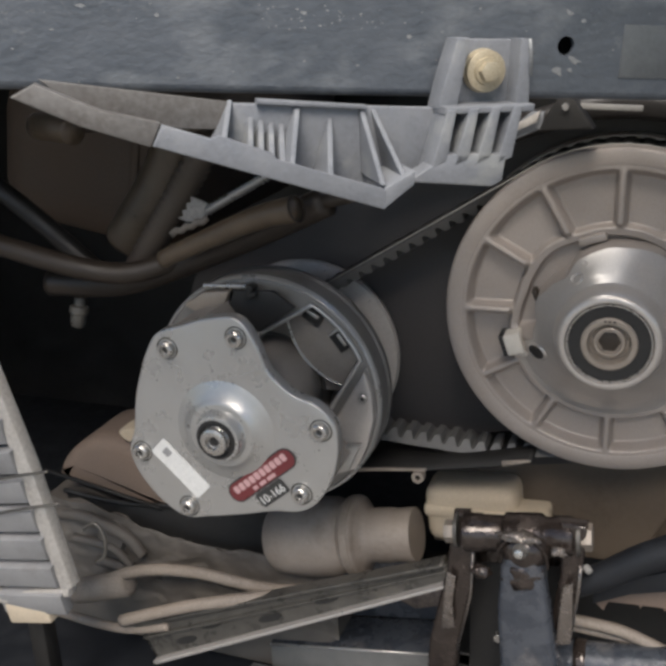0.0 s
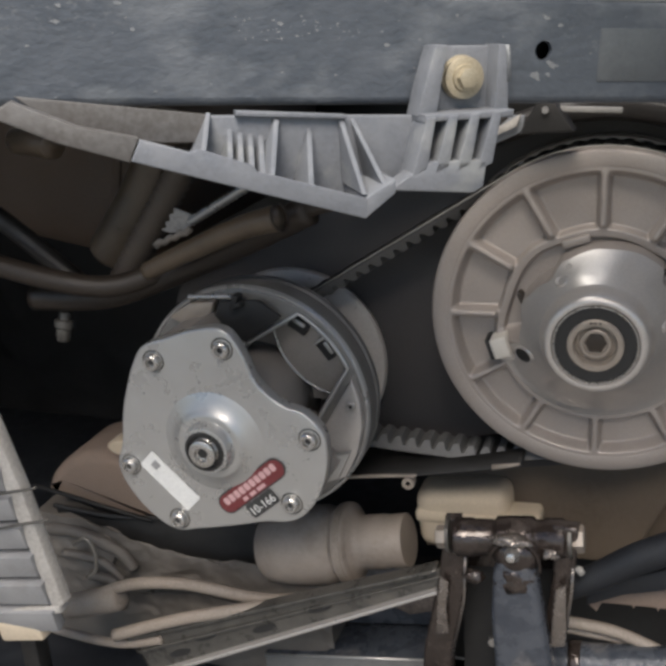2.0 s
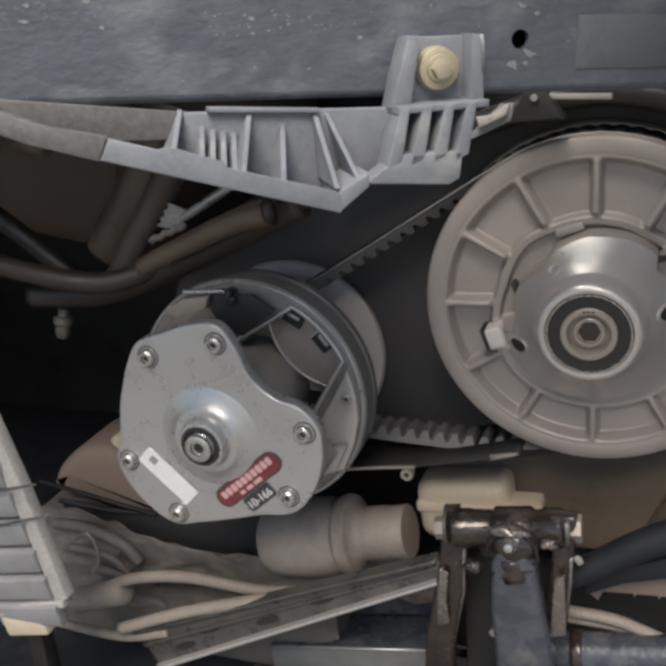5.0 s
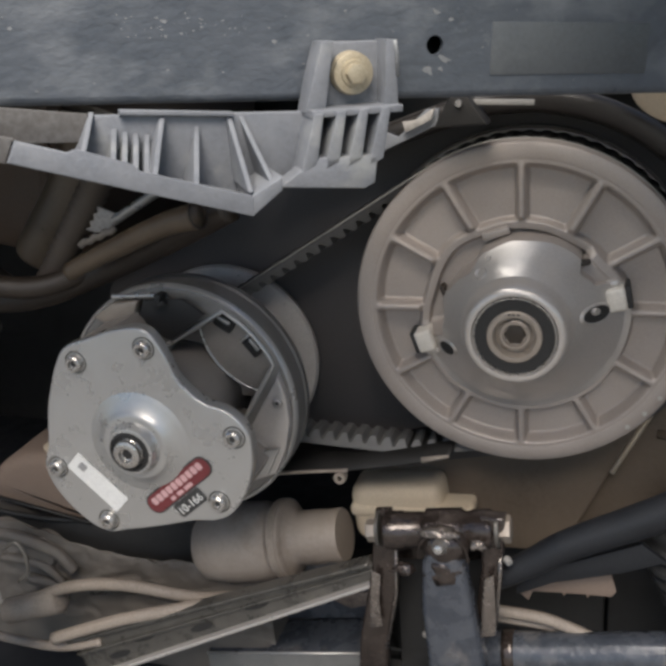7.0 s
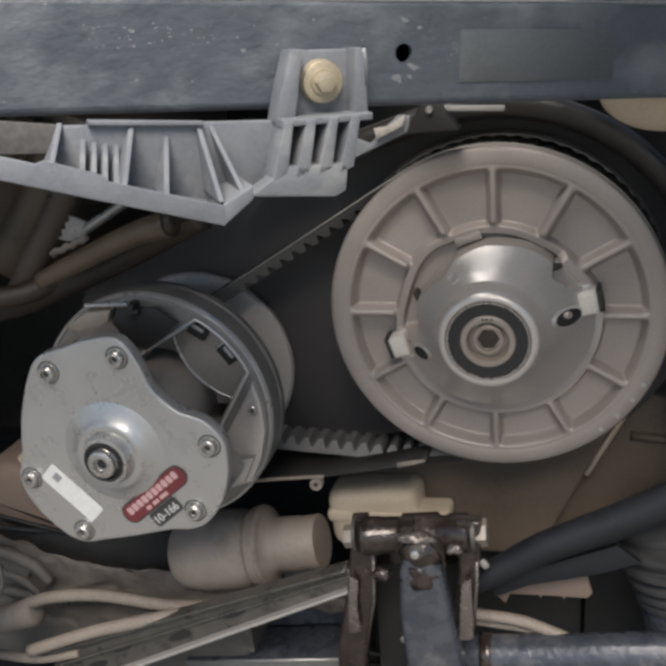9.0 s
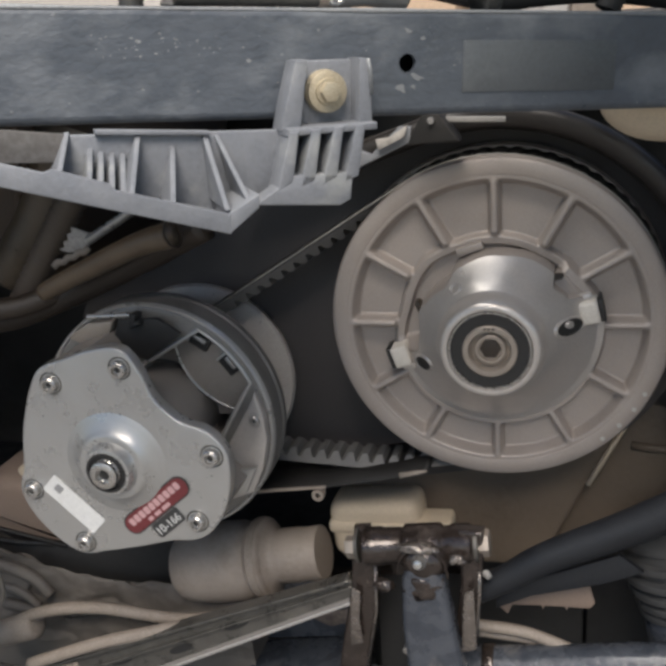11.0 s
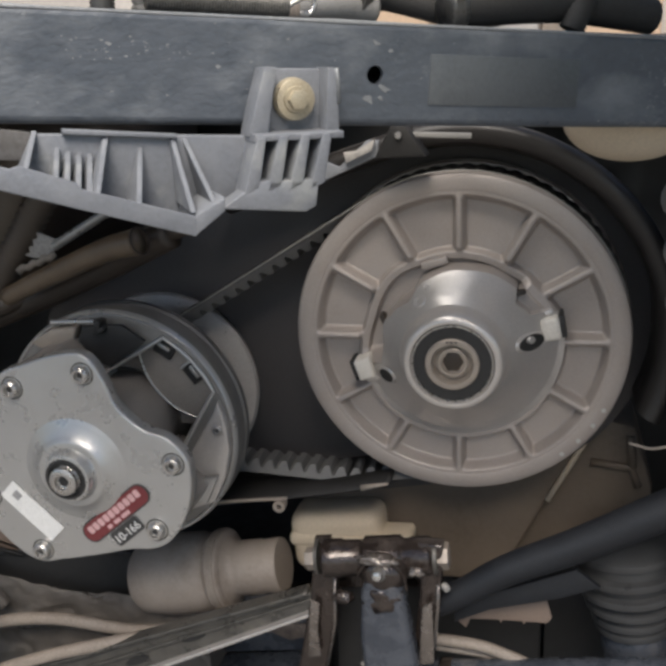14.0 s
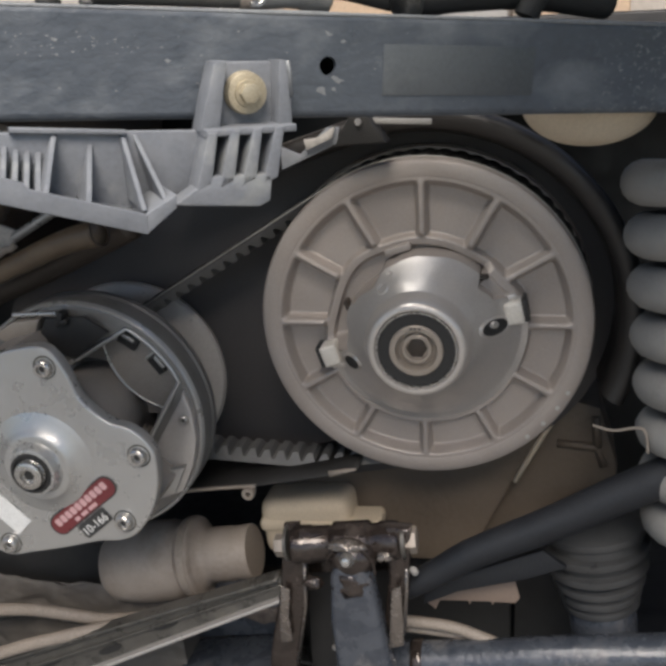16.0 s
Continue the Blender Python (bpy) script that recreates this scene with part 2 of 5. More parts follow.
def tube(points, radius, n=12, closed=False, cap=True, ridge=0.0, every=2):
    """A round bar along a line; radius a number or a function of 0 to 1; ridge: rings that stand proud."""
    bm = bmesh.new()
    p = [Vector(q) for q in points]
    last, rings = None, []
    for i, q in enumerate(p):
        t = (p[(i + 1) % len(p)] - p[i - 1]) if closed else (p[min(i + 1, len(p) - 1)] - p[max(i - 1, 0)])
        t.normalize()
        if last is None:
            last = t.orthogonal().normalized()
        last = (last - t * last.dot(t)).normalized()
        side = t.cross(last)
        r = radius(i / max(1, len(p) - 1)) if callable(radius) else radius
        r += ridge if i % every else 0
        rings.append([bm.verts.new(q + r * (last * math.cos(2 * math.pi * k / n) + side * math.sin(2 * math.pi * k / n))) for k in range(n)])
    for i in range(len(rings) if closed else len(rings) - 1):
        a, b = rings[i], rings[(i + 1) % len(rings)]
        for k in range(n):
            bm.faces.new((a[k], a[(k + 1) % n], b[(k + 1) % n], b[k]))
    if cap and not closed:
        bm.faces.new(rings[0])
        bm.faces.new(rings[-1])
    return smooth(bm, 50)


def rail(points, width, depth, bevel=0.0):
    """A flat bar along a line: width across in the plane of x and z, depth along y."""
    bm = bmesh.new()
    p = [Vector(q) for q in points]
    rings = []
    for i, q in enumerate(p):
        t = p[min(i + 1, len(p) - 1)] - p[max(i - 1, 0)]
        s = Vector((-t.z, 0, t.x)).normalized() * width / 2
        rings.append([bm.verts.new(q + s), bm.verts.new(q - s), bm.verts.new(q - s + Vector((0, depth, 0))), bm.verts.new(q + s + Vector((0, depth, 0)))])
    for a, b in zip(rings, rings[1:]):
        for k in range(4):
            bm.faces.new((a[k], a[(k + 1) % 4], b[(k + 1) % 4], b[k]))
    bm.faces.new(rings[0])
    bm.faces.new(rings[-1])
    return smooth(bm, 40)


def along(a, b):
    """A frame at a whose local y points to b."""
    d = (Vector(b) - Vector(a)).normalized()
    return Matrix.Translation(a) @ d.to_track_quat("Y", "Z").to_matrix().to_4x4()


def joined(*bms):
    out = bmesh.new()
    for b in bms:
        me = bpy.data.meshes.new("join")
        b.to_mesh(me)
        b.free()
        out.from_mesh(me)
        bpy.data.meshes.remove(me)
    return out


def hexagon(r):
    return [(r * math.cos(radians(60 * k)), r * math.sin(radians(60 * k))) for k in range(6)]


def bolt(parent, at, r, h, mat, facing=(0, -1, 0), washer=0.0, socket=True):
    """A cap screw with washer and socket that looks along facing."""
    m = along(at, Vector(at) + Vector(facing))
    b = part("bolt", lathe([(0, 0), (r * 1.05, 0), (r * 1.05, h * 0.2), (r, h * 0.3), (r, h * 0.85), (r * 0.85, h), (r * 0.55, h), (r * 0.5, h * 0.55), (0, h * 0.5)] if socket else [(0, 0), (r, 0), (r, h * 0.9), (r * 0.9, h), (0, h)], m, 24), mat, parent)
    if socket:
        part("socket", prism(hexagon(r * 0.4), h * 0.12, m @ Matrix.Translation((0, h * 0.46, 0))), M_DARK, b)
    if washer:
        part("washer", lathe([(r * 0.5, 0), (washer, 0), (washer, h * 0.18), (r * 0.5, h * 0.18)], m, 32), mat, b)
    return b

# ---- setting ----
ground = bmesh.new()
bmesh.ops.create_grid(ground, x_segments=40, y_segments=40, size=150)
solo("ground", ground, M_GROUND, (0, 0, 0), "dusty grey concrete ground under the vehicle", "ground", "structure")
# Plain walls added to close the bay; near-black for its deep shade.
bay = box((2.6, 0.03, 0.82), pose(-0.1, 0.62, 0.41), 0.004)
solo("wall_back", bay, M_HOUSING, (-0.1, 0.62, 0), "added near-black wall closing the back of the bay, for its deep shade", "wall", "structure")
solo("wall_left", box((0.03, 1.0, 0.92), pose(-1.25, 0.1, 0.46), 0.004), M_HOUSING, (-1.25, 0.1, 0), "added near-black wall closing the side of the bay, for its deep shade", "wall", "structure")
solo("wall_right", box((0.03, 0.8, 0.82), pose(0.85, 0.2, 0.41), 0.004), M_HOUSING, (0.85, 0.2, 0), "added near-black wall closing the side of the bay, for its deep shade", "wall", "structure")
solo("floor", box((2.2, 0.85, 0.02), pose(-0.2, 0.22, 0.13), 0.004), M_BLUE, (-0.2, 0.22, 0), "blue-black skid plate under the drive", "skid plate", "structure")
# Unseen panel added overhead to shade the clutch and the hoses.
solo("ceiling", box((1.12, 0.95, 0.012), pose(-0.68, 0.155, 0.926), 0.003), M_HOUSING, (-0.2, 0.33, 1), "unseen black panel added to shade the left of the bay", "ceiling", "structure")

# Unseen panel added to shade the right end of the beam.
solo("shade_panel_side", box((0.97, 0.42, 0.012), pose(0.535, -0.27, 1.02), 0.003), M_HOUSING, (0.57, -0.27, 1.02), "unseen black panel added to shade the right end of the beam", "ceiling", "structure")
# Hidden panel added to keep top light off the rear of the bay.
solo("shade_panel_rear", box((0.96, 0.5, 0.012), pose(0.37, 0.37, 0.80), 0.003), M_HOUSING, (0.37, 0.37, 0.8), "hidden black panel added to shade the rear of the bay", "ceiling", "structure")
M_ARM = material("mud_stained_plastic", (0.13, 0.127, 0.122), (0.085, 0.074, 0.064), 0.55, 0.0, 22, 300, 0.3, 0.5, (0.2, 0.165, 0.13), 0.35)
M_SHOP = material("cream_workshop_wall", (0.5, 0.46, 0.41), (0.58, 0.54, 0.49), 0.8, 0.0, 1.5, 40, 0.1, 0.5, (0.42, 0.36, 0.3), 0.3)
solo("wall_workshop", box((14, 0.2, 3.2), pose(0, 4.2, 1.6), 0.01), M_SHOP, (0, 4.2, 0), "cream painted workshop wall far behind", "wall", "structure")
M_CARTON = material("pale_cardboard", (0.5, 0.36, 0.24), (0.56, 0.42, 0.3), 0.8, 0.0, 4, 60, 0.1)
for x, w, h, mt, lab in ((-1.55, 0.75, 1.3, M_SHOP, "cream storage cabinet against the far wall"), (-0.75, 0.5, 1.25, M_CARTON, "tall pale cardboard carton by the wall"), (0.25, 0.35, 1.2, M_CARTON, "pale cardboard carton by the far wall"), (-0.2, 0.3, 1.4, M_WHITE, "white storage cabinet at the far wall")):
    solo("storage_cabinet" if mt is not M_CARTON else "carton", box((w, 0.5, h), pose(x, 3.6, h / 2), 0.02), mt, (x, 3.6, 0), lab, "cabinet" if mt is not M_CARTON else "carton")

# ---- frame beam ----
BEAM = Matrix.Translation((-0.021, -0.226, 0.822)) @ pose(0, 0, 0, 0, 0, 35.0) @ pose(0, 0, 0, 0, 4.5, 0)
BH, BD = 0.054, 0.05


def at_beam(s, off, z):
    """A place on the beam's face: along it, out of it towards the open side, up."""
    return BEAM @ Vector((s, -off, z))


def up(s, z):
    """The beam's own height of a level z at s."""
    return z - 0.822 + 0.079 * s


def beam_face():
    bm = bmesh.new()
    h, q, n, r = BH / 2 - 0.004, 0.02, 32, 0.0048

    def rect(x0, x1, z0, z1):
        bm.faces.new([bm.verts.new(c) for c in ((x0, 0, z0), (x1, 0, z0), (x1, 0, z1), (x0, 0, z1))])
    rect(-0.62, -q, -h, h)
    rect(q, 0.6, -h, h)
    ins, outs, deep = [], [], []
    for i in range(n):
        a = 2 * math.pi * i / n
        c, s = math.cos(a), math.sin(a)
        k = 1 / max(abs(c), abs(s))
        ins.append(bm.verts.new((r * c, 0, r * s)))
        deep.append(bm.verts.new((r * c, 0.003, r * s)))
        outs.append(bm.verts.new((q * c * k, 0, h * s * k)))
    for i in range(n):
        j = (i + 1) % n
        bm.faces.new((ins[i], ins[j], outs[j], outs[i]))
        bm.faces.new((ins[i], deep[i], deep[j], ins[j]))
    # rounded edges and the other three sides
    ring = []
    for sx, sz in ((0, 1), (1, 1), (1, -1), (0, -1)):
        for k in range(5):
            t = radians(22.5 * k)
            if (sx, sz) == (0, 1):
                ring.append((0.004 - 0.004 * math.cos(t), h + 0.004 * math.sin(t)))
            if (sx, sz) == (1, 1):
                ring.append((BD - 0.004 + 0.004 * math.sin(t), h + 0.004 * math.cos(t)))
            if (sx, sz) == (1, -1):
                ring.append((BD - 0.004 + 0.004 * math.cos(t), -h - 0.004 * math.sin(t)))
            if (sx, sz) == (0, -1):
                ring.append((0.004 - 0.004 * math.sin(t), -h - 0.004 * math.cos(t)))
    a = [bm.verts.new((-0.62, y, z)) for y, z in ring]
    b = [bm.verts.new((0.6, y, z)) for y, z in ring]
    for i in range(len(ring) - 1):
        bm.faces.new((a[i], a[i + 1], b[i + 1], b[i]))
    bmesh.ops.transform(bm, verts=bm.verts, matrix=BEAM)
    return smooth(bm)


beam = thing("frame_beam", BEAM @ Vector((0, 0.02, -0.027)), "worn black painted square steel frame tube with a drilled hole", "frame")
part("tube_body", beam_face(), M_FRAME, beam)
part("end_plate", box((0.004, BD, BH), BEAM @ pose(-0.62, BD / 2, 0), 0.0005), M_FRAME, beam)
part("patch", box((0.097, 0.0012, 0.027), BEAM @ pose(0.081, 0, -0.002), 0.0004), material("worn_patch", (0.082, 0.09, 0.095), (0.11, 0.12, 0.125), 0.47, 0, 40, 400, 0.35, 0.5, (0.16, 0.172, 0.176), 0.4), beam, "slightly paler rectangular patch")

# Pale rail along the scuffed top edge, with its highlight painted in.
part("worn_top_highlight", tube([BEAM @ Vector((-0.6 + 0.024 * k, 0.0012, BH / 2 - 0.0012)) for k in range(50)], lambda t: 0.0011 + 0.0005 * math.sin(60 * t) * math.sin(23 * t), 8), M_CHIP, beam, "scuffed upper edge with its highlight painted in")

# ---- bracket on the beam ----
bracket = thing("mounting_bracket", at_beam(-0.11, 0.02, -0.045), "ribbed grey plastic cover bracket bolted to the frame tube", "bracket")


def panel(outline, off0, off1, bevel=0.0008):
    """An outline of (s, world z) on the beam's face, thick from off0 to off1."""
    return prism([(s, up(s, z)) for s, z in outline], off1 - off0, BEAM @ Matrix.Translation((0, -off1, 0)), bevel)


def gusset(s, z_top, z_low, off0, off1, w=0.0022, lean=0.0):
    bm = bmesh.new()
    for d in (-w / 2, w / 2):
        for o, z, k in ((off0, z_top, 0), (off1, z_low, lean), (off0, z_low, lean)):
            bm.verts.new((s + d + k, -o, up(s, z)))
    v = bm.verts[:]
    bm.faces.new(v[:3])
    bm.faces.new(v[3:])
    for i in range(3):
        j = (i + 1) % 3
        bm.faces.new((v[i], v[j], v[j + 3], v[i + 3]))
    bmesh.ops.bevel(bm, geom=bm.edges[:], offset=0.0004, segments=1, affect="EDGES")
    bmesh.ops.transform(bm, verts=bm.verts, matrix=BEAM)
    return smooth(bm)


def shelf_z(s):
    return 0.797 - 0.365 * (s + 0.206)


part("back_plate", panel([(-0.182, 0.806), (-0.064, 0.796), (-0.064, 0.768), (-0.098, 0.757), (-0.182, 0.781)], 0.006, 0.010), M_PLASTIC, bracket)
part("front_edge", panel([(-0.211, 0.802), (-0.19, 0.7945), (-0.186, 0.7955), (-0.162, 0.786), (-0.160, 0.783), (-0.108, 0.765), (-0.108, 0.7555), (-0.164, 0.775), (-0.215, 0.793)], 0.041, 0.045), M_PLASTIC, bracket)
part("shelf", panel([(-0.205, 0.7935), (-0.160, 0.779), (-0.108, 0.7615), (-0.108, 0.758), (-0.164, 0.776), (-0.205, 0.790)], 0.008, 0.042, 0.0004), M_PLASTIC, bracket)
part("nose", panel([(-0.1085, 0.7655), (-0.094, 0.7725), (-0.094, 0.766), (-0.1085, 0.7555)], 0.010, 0.0445), M_PLASTIC, bracket)
part("top_flange", panel([(-0.164, 0.807), (-0.11, 0.8005), (-0.11, 0.7985), (-0.164, 0.8045)], 0.008, 0.014, 0.0004), M_PLASTIC, bracket)
for s, z, o, lean in ((-0.176, 0.807, 0.042, -0.008), (-0.166, 0.799, 0.034, -0.004), (-0.161, 0.797, 0.034, -0.004), (-0.156, 0.796, 0.034, -0.004), (-0.151, 0.795, 0.034, -0.004), (-0.143, 0.804, 0.044, -0.010), (-0.127, 0.796, 0.042, -0.007), (-0.112, 0.801, 0.044, 0.003), (-0.106, 0.799, 0.044, 0.009)):
    part("rib", gusset(s, z, max(shelf_z(s + lean), 0.767), 0.009, o, 0.0026, lean), M_PLASTIC, bracket)
part("bolt_plate", panel([(-0.066, 0.829), (-0.030, 0.827), (-0.029, 0.795), (-0.070, 0.797)], 0.002, 0.007), M_PLASTIC, bracket)
part("side_wall", panel([(-0.0675, 0.8295), (-0.061, 0.8295), (-0.065, 0.796), (-0.075, 0.797), (-0.0725, 0.81)], 0.002, 0.019, 0.0012), M_PLASTIC, bracket)
part("side_wall", panel([(-0.0345, 0.828), (-0.029, 0.8275), (-0.0265, 0.795), (-0.034, 0.795)], 0.002, 0.019, 0.0012), M_PLASTIC, bracket)
part("cross_web", panel([(-0.0745, 0.7985), (-0.0275, 0.797), (-0.0275, 0.7935), (-0.0745, 0.795)], 0.002, 0.027, 0.0006), M_PLASTIC, bracket)
part("lower_plate", panel([(-0.071, 0.776), (-0.0405, 0.774), (-0.0415, 0.7605), (-0.047, 0.758), (-0.092, 0.764)], 0.014, 0.028, 0.0012), M_PLASTIC, bracket)
part("slot_backing", panel([(-0.074, 0.796), (-0.035, 0.795), (-0.043, 0.772), (-0.078, 0.775)], 0.003, 0.008, 0.0005), M_PLASTIC, bracket)
for k in range(4):
    s = -0.0735 + 0.0115 * k
    part("fin", panel([(s, 0.797), (s + 0.0048, 0.797), (s + 0.0015, 0.772), (s - 0.0065, 0.769)], 0.006, 0.028, 0.0007), M_PLASTIC, bracket)
part("arm", panel([(-0.262, 0.822), (-0.236, 0.8095), (-0.2115, 0.8025), (-0.2155, 0.7925), (-0.245, 0.8035), (-0.272, 0.817)], 0.036, 0.0445, 0.001), M_ARM, bracket, "mud-stained arm end")
part("arm_web", panel([(-0.262, 0.8215), (-0.178, 0.8065), (-0.178, 0.7935), (-0.21, 0.7965), (-0.245, 0.8065)], 0.010, 0.013, 0.001), M_ARM, bracket)
part("pale_edge", tube([at_beam(s, 0.0192, up(s, z)) for s, z in ((-0.0300, 0.8275), (-0.0288, 0.822), (-0.0278, 0.810))], 0.0010, 8), M_CHIP, bracket, "scuffed pale corner")
screw = thing("frame_bolt", at_beam(-0.049, 0.007, up(-0.049, 0.812)), "dirty yellow zinc hex bolt with a thick washer stack", "bolt")
to_me = BEAM @ Matrix.Translation((-0.049, -0.0072, up(-0.049, 0.813))) @ pose(0, 0, 0, 0, 0, 180)
part("washer", lathe([(0, 0), (0.0105, 0), (0.0108, 0.001), (0.0105, 0.0022), (0.0098, 0.0024), (0.0098, 0.0042), (0.0102, 0.0045), (0.0102, 0.0062), (0.009, 0.0068), (0, 0.0068)], to_me, 40), M_CREAM, screw)
part("head", joined(prism(hexagon(0.0052), 0.0055, to_me @ Matrix.Translation((0, 0.0067, 0)), 0.0005), lathe([(0, 0.0067), (0.0068, 0.0067), (0.0064, 0.0082), (0.004, 0.0084)], to_me, 32)), M_CREAM, screw)

# ---- driven pulley ----
WX, WZ = -0.0012, 0.5975
WHEEL = Matrix.Translation((WX, 0, WZ)) @ pose(0, 0, 0, 1.0, 0, 1.3) @ Matrix.Scale(1.007, 4)
wheel = thing("driven_pulley", (WX, 0.03, WZ), "large dusty cast-aluminium driven clutch pulley with twelve ribs", "pulley")
BELL = ((0.0435, -0.0405), (0.0485, -0.0348), (0.054, -0.0282), (0.0605, -0.0205), (0.0665, -0.0135), (0.0735, -0.0065), (0.079, -0.002), (0.0845, 0.0003))


def step(x, a, b):
    t = max(0.0, min(1.0, (x - a) / (b - a)))
    return t * t * (3 - 2 * t)


def knots(x, table):
    """A soft line through (x, value) pairs."""
    for (a, p), (b, q) in zip(table, table[1:]):
        if x <= b:
            return p + (q - p) * step(x, a, b)
    return table[-1][1]


def bell_y(r):
    for (a, p), (b, q) in zip(BELL, BELL[1:]):
        if r <= b:
            return p + (q - p) * (r - a) / (b - a)
    return BELL[-1][1]


def cut(a):
    """How far the bell is cut away at an angle from the top, clockwise, -180 to 180."""
    return step(a, -106, -98) * (1 - step(a, 44, 50)) + 0.35 * step(a, 44, 50) * (1 - step(a, 66, 74))


def bell_edge(a):
    return knots(a, ((-180, 0.0845), (-112, 0.0845), (-104, 0.062), (-88, 0.0585), (-72, 0.0615), (-60, 0.058), (-42, 0.0545), (-26, 0.0605), (0, 0.0635), (30, 0.066), (43, 0.0665), (50, 0.060), (62, 0.063), (74, 0.0845), (180, 0.0845)))


def pocket_edge(a):
    return knots(a, ((-180, 0.0885), (-140, 0.0885), (-112, 0.0855), (-75, 0.0775), (-48, 0.0785), (-20, 0.074), (30, 0.0735), (55, 0.077), (75, 0.0825), (112, 0.0855), (140, 0.0885), (180, 0.0885)))


def web_y(r, a):
    u, e, q = cut(a), bell_edge(a), pocket_edge(a)
    # beyond the bell's edge lies a trough, then a raised land before the pockets
    land = knots(r, ((0.05, 0.009), (q - 0.0085, 0.009), (q - 0.006, 0.0035), (q, 0.003), (q + 0.004, 0.0004)))
    y = bell_y(r) * (1 - u) + land * u
    off = abs((a + 375) % 30 - 15)
    side = r * math.sin(radians(off))
    deep = step(side, 0.0017, 0.0062) * step(r, q - 0.0008, q + 0.0028) * (1 - step(r, 0.1135, 0.1205))
    crown = (1 - step(side, 0.0, 0.0022)) * step(r, q - 0.003, q + 0.004) * (1 - step(r, 0.117, 0.1225))
    return y * (1 - deep) + 0.0112 * deep - 0.0008 * crown


def polar_sheet(inner, outer, height, rows, n=720):
    bm = bmesh.new()
    rings = []
    for k in range(rows + 1):
        ring = []
        for i in range(n):
            a = 360.0 * i / n - 180
            r = inner(a) + (outer(a) - inner(a)) * k / rows
            ring.append(bm.verts.new((r * math.sin(radians(a)), height(r, a), r * math.cos(radians(a)))))
        rings.append(ring)
    for p, q in zip(rings, rings[1:]):
        for i in range(n):
            bm.faces.new((p[i], p[(i + 1) % n], q[(i + 1) % n], q[i]))
    for f in bm.faces:
        f.smooth = True
    bmesh.ops.transform(bm, verts=bm.verts, matrix=WHEEL)
    return bm


part("web", polar_sheet(lambda a: bell_edge(a) + 0.0006, lambda a: 0.1245, web_y, 80), M_CAST, wheel)
part("rim", lathe([(0.1215, 0.006), (0.122, 0.002), (0.1232, 0.0001), (0.125, -0.0004), (0.1332, -0.0004), (0.1356, 0.0008), (0.1366, 0.003), (0.1366, 0.012), (0.1345, 0.0155), (0.12, 0.016)], WHEEL, 128), M_CAST, wheel)
part("belt_face", lathe([(0.136, 0.0125), (0.134, 0.015), (0.045, 0.034), (0.045, 0.036)], WHEEL, 96), M_CAST, wheel)
part("rear_sheave", lathe([(0.045, 0.036), (0.137, 0.052), (0.139, 0.056), (0.137, 0.06), (0.03, 0.06)], WHEEL, 96), M_CAST, wheel)
# bell-shaped hub: the flank, its cut edge and the collar round the bearing


def dent(r, a):
    """Soft hammered swells on the cast flank, and hollows at the two slots."""
    w = 0.0012 * noise.noise(Vector((r * 60 * math.sin(radians(a)), r * 60 * math.cos(radians(a)), 2.0)))
    return bell_y(r) + w * step(r, 0.046, 0.052) * (1 - step(r, 0.076, 0.084))


part("dome", polar_sheet(lambda a: 0.0432, bell_edge, dent, 30), M_DOME, wheel, "polished bell-shaped hub")
part("dome_wall", polar_sheet(bell_edge, lambda a: bell_edge(a) + 0.0007, lambda r, a: dent(bell_edge(a), a) if r <= bell_edge(a) + 0.0003 else web_y(r, a), 1), M_CAST, wheel)
part("collar", lathe([(0.0438, -0.0402), (0.0432, -0.0408), (0.0424, -0.0428), (0.0412, -0.047), (0.0402, -0.0515), (0.0388, -0.0552), (0.0368, -0.0574), (0.0345, -0.0582), (0.0328, -0.0579), (0.0318, -0.0565), (0.0314, -0.045), (0.02, -0.044)], WHEEL, 96), M_DOME, wheel, "rounded collar round the bearing")
for a, r, w, turn in ((82.5, 0.0585, 2.1, 6), (-115.0, 0.0628, 1.55, 0)):
    m = WHEEL @ pose(0, 0, 0, 0, a - 90, 0)
    slot = m @ Matrix.Translation((r, bell_y(r) + 0.0004, 0)) @ pose(0, 0, 0, 0, 0, 49) @ pose(0, 0, 0, 0, turn, 0) @ Matrix.Diagonal((w, 1, 0.95, 1))
    # Flat black disc stands in for the shade inside the open slot.
    part("slot", lathe([(0, -0.0009), (0.0052, -0.0009), (0.0062, -0.0012), (0.0068, -0.0014)], slot, 28), M_DARK, wheel, "black disc painting the shaded inside of the slot")
    part("slot_lip", lathe([(0.0064, -0.0006), (0.0068, -0.0016), (0.0076, -0.0016), (0.0098, 0.0012)], slot, 28), M_DOME, wheel)
    if a > 0:
        part("slot_pin", lathe([(0, -0.0042), (0.0026, -0.004), (0.003, -0.003), (0.003, 0.002)], slot @ Matrix.Translation((-0.001, 0, 0.0028)) @ Matrix.Diagonal((0.6, 1, 1, 1)), 16), M_DOME, wheel)
for a, r in ((78.5, 0.0748), (-107.8, 0.081)):
    m = WHEEL @ pose(0, 0, 0, 0, a - 90, 0)
    # Solid black block paints the shade of the gap behind the button.
    part("button_gap_shade", box((0.0045, 0.020, 0.0185), m @ pose(r + 0.009, 0.0, 0.0), 0.0012), M_DARK, wheel, "black block painting the shaded gap behind the button")
    part("button", box((0.0145, 0.020, 0.0185), m @ pose(r, -0.0035, 0.0), 0.0025, 3), M_BUTTON, wheel, "worn white nylon button")
    part("button_seat", box((0.012, 0.014, 0.006), m @ pose(r - 0.003, 0.0, 0.0115, 0, 0, 12), 0.002), M_DOME, wheel)
